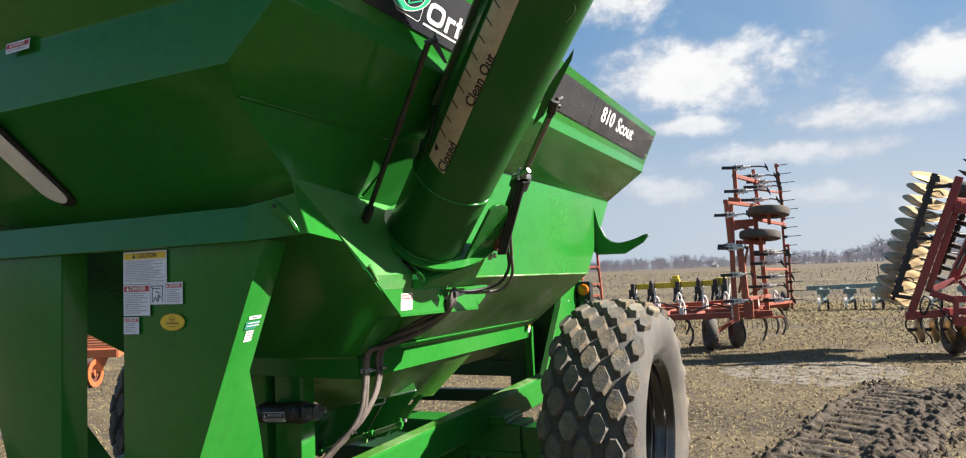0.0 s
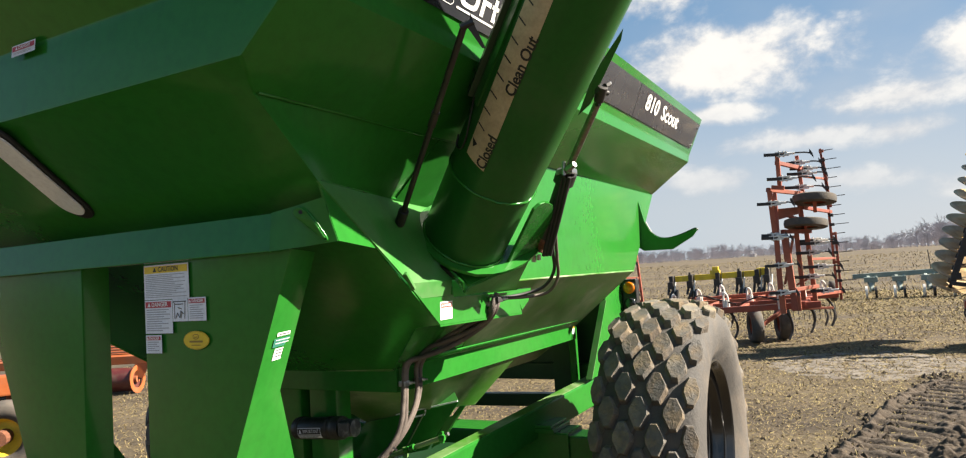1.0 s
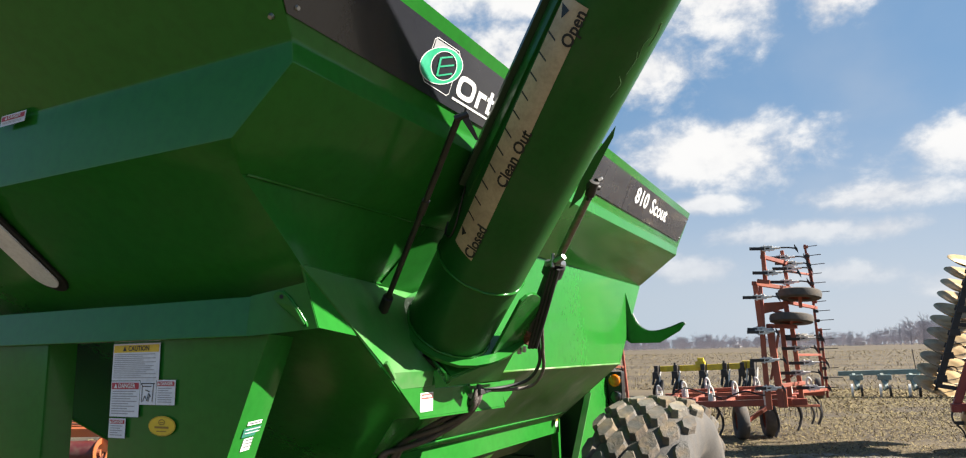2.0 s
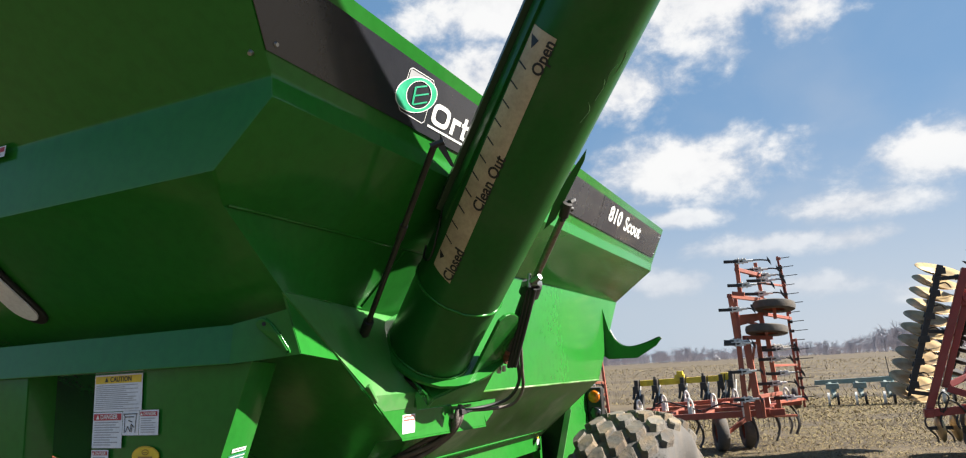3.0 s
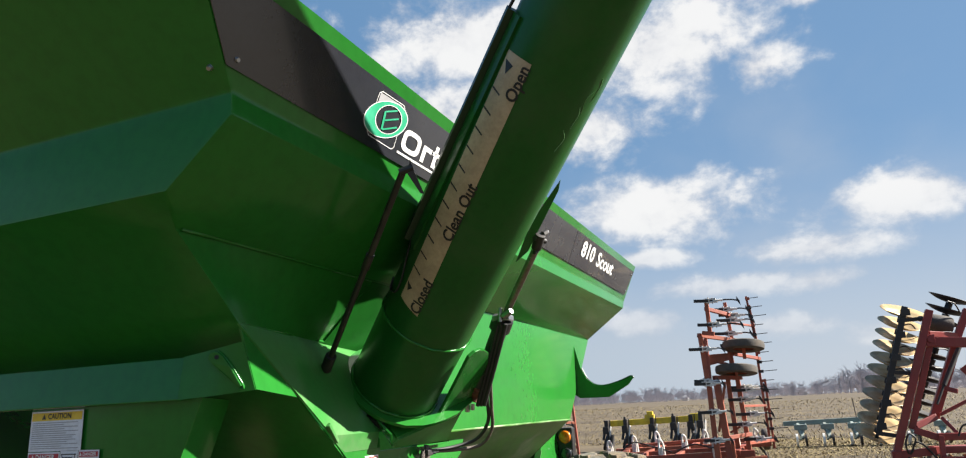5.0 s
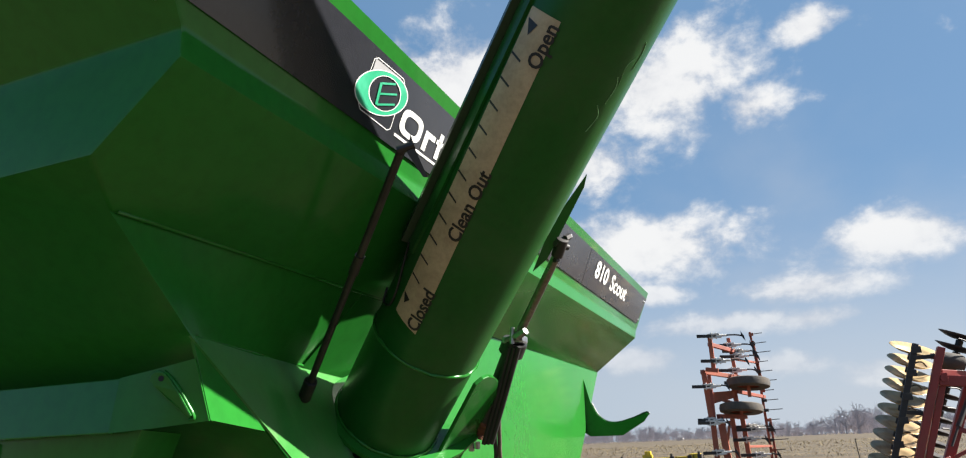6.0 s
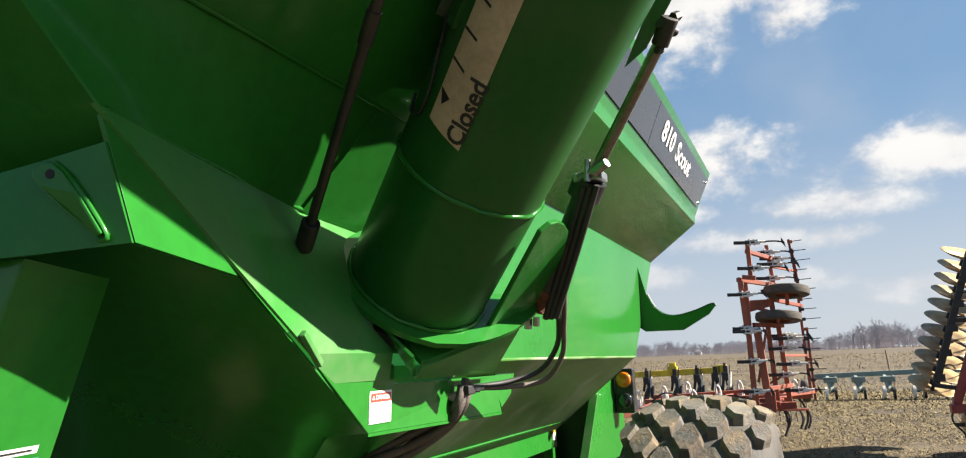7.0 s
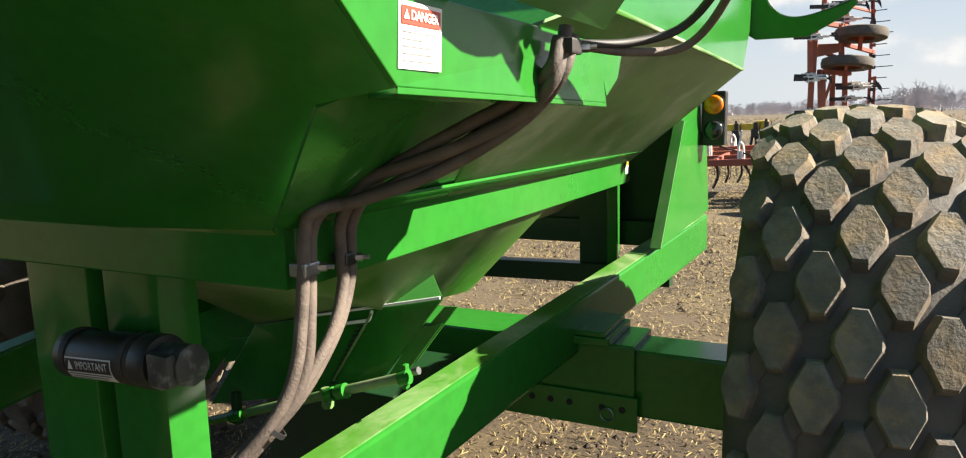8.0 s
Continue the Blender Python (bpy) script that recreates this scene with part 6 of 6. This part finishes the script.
# ---- yellow row toolbar ----
tool = thing("row_toolbar", "yellow planter toolbar with dark row units", "toolbar")
part("main_bar", bar((-6.70, 32.0, 1.10), (-2.85, 31.4, 1.22), .26, .24, .012), YELLOW, tool)
part("end_cap", box(-3.20, -2.75, 31.2, 31.5, 1.04, 1.42, .02), YELLOW, tool)
part("mast", merge(box(-5.10, -4.70, 31.5, 31.7, 1.15, 1.42, .02), box(-5.00, -4.75, 31.5, 31.7, 1.40, 1.56, .02)), YELLOW, tool)
for i, x in enumerate((-6.80, -5.95, -4.80, -3.90, -3.20, -2.80)):
    y, z = 31.55 - .12 * i, 1.05 + .03 * i
    part("row_unit", merge(bar((x, y + .2, z - .05), (x + .12, y, .55), .14, .12, .01), bar((x - .05, y + .2, z - .05), (x - .14, y, .45), .08, .08, .01), box(x - .13, x + .11, y - .05, y + .15, z - .36, z - .06, .02)), DARK_IRON, tool)
    part("opener_disc", rod((x - .04, y, .36), (x + .05, y, .33), .34, 18), DARK_IRON, tool)
    part("unit_arm", bar((x + .22, y, z - .05), (x + .12, y - .1, .2), .05, .05, .006), PALE_STEEL, tool)
    part("unit_clamp", merge(box(x - .06, x + .10, y + .02, y + .34, z - .16, z + .20, .012), bar((x + .16, y + .1, z - .14), (x + .18, y + .1, z + .22), .03, .03, .004)), DARK_IRON, tool)
    part("gauge_wheel", rod((x + .16, y + .1, .40), (x + .26, y + .1, .40), .26, 18), DARK_IRON, tool)
    if i % 2:
        part("unit_knob", rod((x, y + .1, z + .15), (x, y + .1, z + .30), .05, 8), DARK_IRON, tool)

# ---- pale planter bar ----
plan = thing("planter_bar", "pale blue-green planter bar with row units", "planter")
part("main_bar", bar((0.25, 32.0, .86), (5.5, 32.5, .98), .16, .18, .012), TEAL, plan)
for i in range(6):
    x = .75 + .95 * i
    part("row_unit", merge(bar((x, 31.9, .85), (x + .15, 31.6, .3), .12, .12, .01), bar((x + .3, 31.9, .85), (x + .05, 31.6, .25), .08, .08, .01), box(x - .12, x + .35, 31.7, 31.95, .62, .82, .02)), TEAL, plan)
    part("press_wheel", rod((x - .1, 31.6, .25), (x - .02, 31.6, .25), .24, 18), PALE_STEEL, plan)
    part("gauge_wheel", rod((x + .22, 31.6, .24), (x + .30, 31.6, .24), .22, 18), DARK_IRON, plan)
part("hitch_mast", merge(box(4.05, 4.20, 32.2, 32.35, .95, 1.45, .02), box(3.95, 4.30, 32.2, 32.35, 1.42, 1.52, .02)), TEAL, plan)
part("marker_arm", bar((2.9, 32.2, .95), (2.85, 32.2, 1.75), .03, .03, .004), DARK_IRON, plan)

# ---- orange implement behind the cart ----
oj = thing("orange_implement", "orange farm implement with a red roller and yellow wheel", "implement")
OD, ON = Vector((-.91, -.41, 0)), Vector((-.41, .91, 0))
C0, E0 = Vector((-11.78, 9.88, .70)), Vector((-12.18, 9.69, .27))
part("deck", plate([C0, C0 + OD * 3.6, C0 + OD * 3.6 + ON * 1.7 + Vector((0, 0, .34)), C0 + ON * 1.7 + Vector((0, 0, .34))], .05, .008, toward=(0, 0, 1)), ORANGE, oj)
part("deck_edge", bar(C0 - Vector((0, 0, .05)), C0 + OD * 3.6 - Vector((0, 0, .05)), .05, .16, .008), ORANGE, oj)
part("deck_side", plate([C0 - OD * .02 + Vector((0, 0, .02)), C0 - OD * .02 - Vector((0, 0, .14)), C0 - OD * .02 + ON * 1.7 + Vector((0, 0, .18)), C0 - OD * .02 + ON * 1.7 + Vector((0, 0, .38))], .03, .004), ORANGE, oj)
part("roller", rod(E0 + OD * .04, E0 + OD * 3.4, .235, 28), material("dark_red_roller", (0.10, 0.018, 0.016), 0.45, second=(0.06, 0.014, 0.014), dust=DUST, dust_amount=0.3, dust_scale=5), oj, smooth=40)
part("end_plate", merge(lathe([(0, .275), (.018, .275), (.018, .175), (0, .175), (0, .275)], 36, Matrix.Translation(E0) @ (-OD).to_track_quat("X", "Z").to_matrix().to_4x4()), bar(E0 + Vector((0, 0, .05)), C0 + OD * .30 - Vector((0, 0, .06)), .03, .26, .006), rod(E0 - OD * .02, E0 + OD * .06, .07, 14)), ORANGE, oj)
for i in range(7):
    o_ = C0 + ON * (.25 + .19 * i) + Vector((0, 0, .09 + .038 * i))
    part("deck_slat", bar(o_ + OD * .10, o_ + OD * 3.5, .07, .03, .004), RUST, oj)
part("gearbox", merge(box(-13.6, -13.2, 10.3, 10.7, 1.0, 1.3, .03), rod((-13.4, 10.5, 1.3), (-13.4, 10.5, 1.42), .09, 12)), DARK_IRON, oj)
small_tyre(oj, (-8.20, 5.16, .40), (.62, -.70, 0), .42, .30, YELLOW)
part("wheel_nave", rod((-8.06, 5.00, .40), (-8.22, 5.18, .40), .09, 12), RUST, oj)
part("side_frame", bar((-9.20, 3.96, .98), (-8.00, 5.66, .98), .22, .24, .02), ORANGE, oj)
part("wheel_arm", bar((-8.30, 5.28, .42), (-8.40, 5.36, .92), .12, .14, .01), ORANGE, oj)

# ---- far tree line and houses ----
random.seed(11)
verts, faces = [], []


def twig(p, q, w_):
    d = Vector(q) - Vector(p)
    s = Vector((d.z, 0, -d.x))
    s = s.normalized() * w_ if s.length > 1e-6 else Vector((w_, 0, 0))
    k = len(verts)
    verts.extend([tuple(Vector(p) - s), tuple(Vector(p) + s), tuple(Vector(q) + s * .35), tuple(Vector(q) - s * .35)])
    faces.append((k, k + 1, k + 2, k + 3))


def bare_tree(x, y, h):
    twig((x, y, -0.3), (x + random.uniform(-.3, .3), y, h * .55), h * .018)
    for i in range(26):
        t = random.uniform(.12, .8)
        z0 = h * t
        a = random.uniform(-1.3, 1.3)
        l = h * random.uniform(.18, .42) * (1.05 - t * .5)
        p = Vector((x + random.uniform(-.4, .4), y, z0))
        q = p + Vector((math.sin(a) * l, 0, abs(math.cos(a)) * l * random.uniform(.6, 1.1)))
        twig(p, q, h * .0055)
        for j in range(4):
            r = p.lerp(q, random.uniform(.35, 1))
            b = a + random.uniform(-.8, .8)
            m = l * random.uniform(.3, .6)
            twig(r, r + Vector((math.sin(b) * m, 0, abs(math.cos(b)) * m)), h * .0042)


for i in range(760):
    u = random.random()
    x = -330 + u * 560
    y = 700 + random.uniform(-35, 35)
    dense = 1.0 + .9 * math.exp(-((x - 62) / 45) ** 2)
    h = random.uniform(8.5, 15) * (dense if x > 15 else 1.0) * (.85 + .5 * noise.noise((x * .02, 0, 7)))
    bare_tree(x, y, max(h, 4.5))
for i in range(5200):
    x = -340 + random.random() * 580
    y = 690 + random.uniform(-20, 10)
    z = random.uniform(0, 5.5 + 3.5 * noise.noise((x * .03, 1, 2)))
    a = random.uniform(-1.4, 1.4)
    twig((x, y, z), (x + math.sin(a) * 3, y, z + math.cos(a) * 3.0), .20)
me = bpy.data.meshes.new("tree_line")
me.from_pydata(verts, [], faces)
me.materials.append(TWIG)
tagged(new("tree_line", me), "distant leafless grey-brown trees along the field edge", "trees", kind="stuff")


def far_house(x, y, w_, h):
    e = thing("farmhouse", "small white farmhouse among distant trees", "house", (x, y, 0), group="far houses")
    a = part("wall", box(-w_ / 2, w_ / 2, -4, 4, -.3, h, 0), HOUSE, e)
    part("roof", plate([(-w_ / 2 - .4, -4.4, h), (w_ / 2 + .4, -4.4, h), (w_ / 2 + .4, 0, h + 2.6), (-w_ / 2 - .4, 0, h + 2.6)], .25), GREY_INK, e)
    part("roof", plate([(-w_ / 2 - .4, 4.4, h), (w_ / 2 + .4, 4.4, h), (w_ / 2 + .4, 0, h + 2.6), (-w_ / 2 - .4, 0, h + 2.6)], .25), GREY_INK, e)
    for k in (-.25, .25):
        part("window", box(w_ * k - .5, w_ * k + .5, -4.06, -3.98, 1.2, 2.4, 0), INK, e)
    return e


far_house(6, 694, 9, 3.0)
far_house(-92, 690, 5, 2.6)
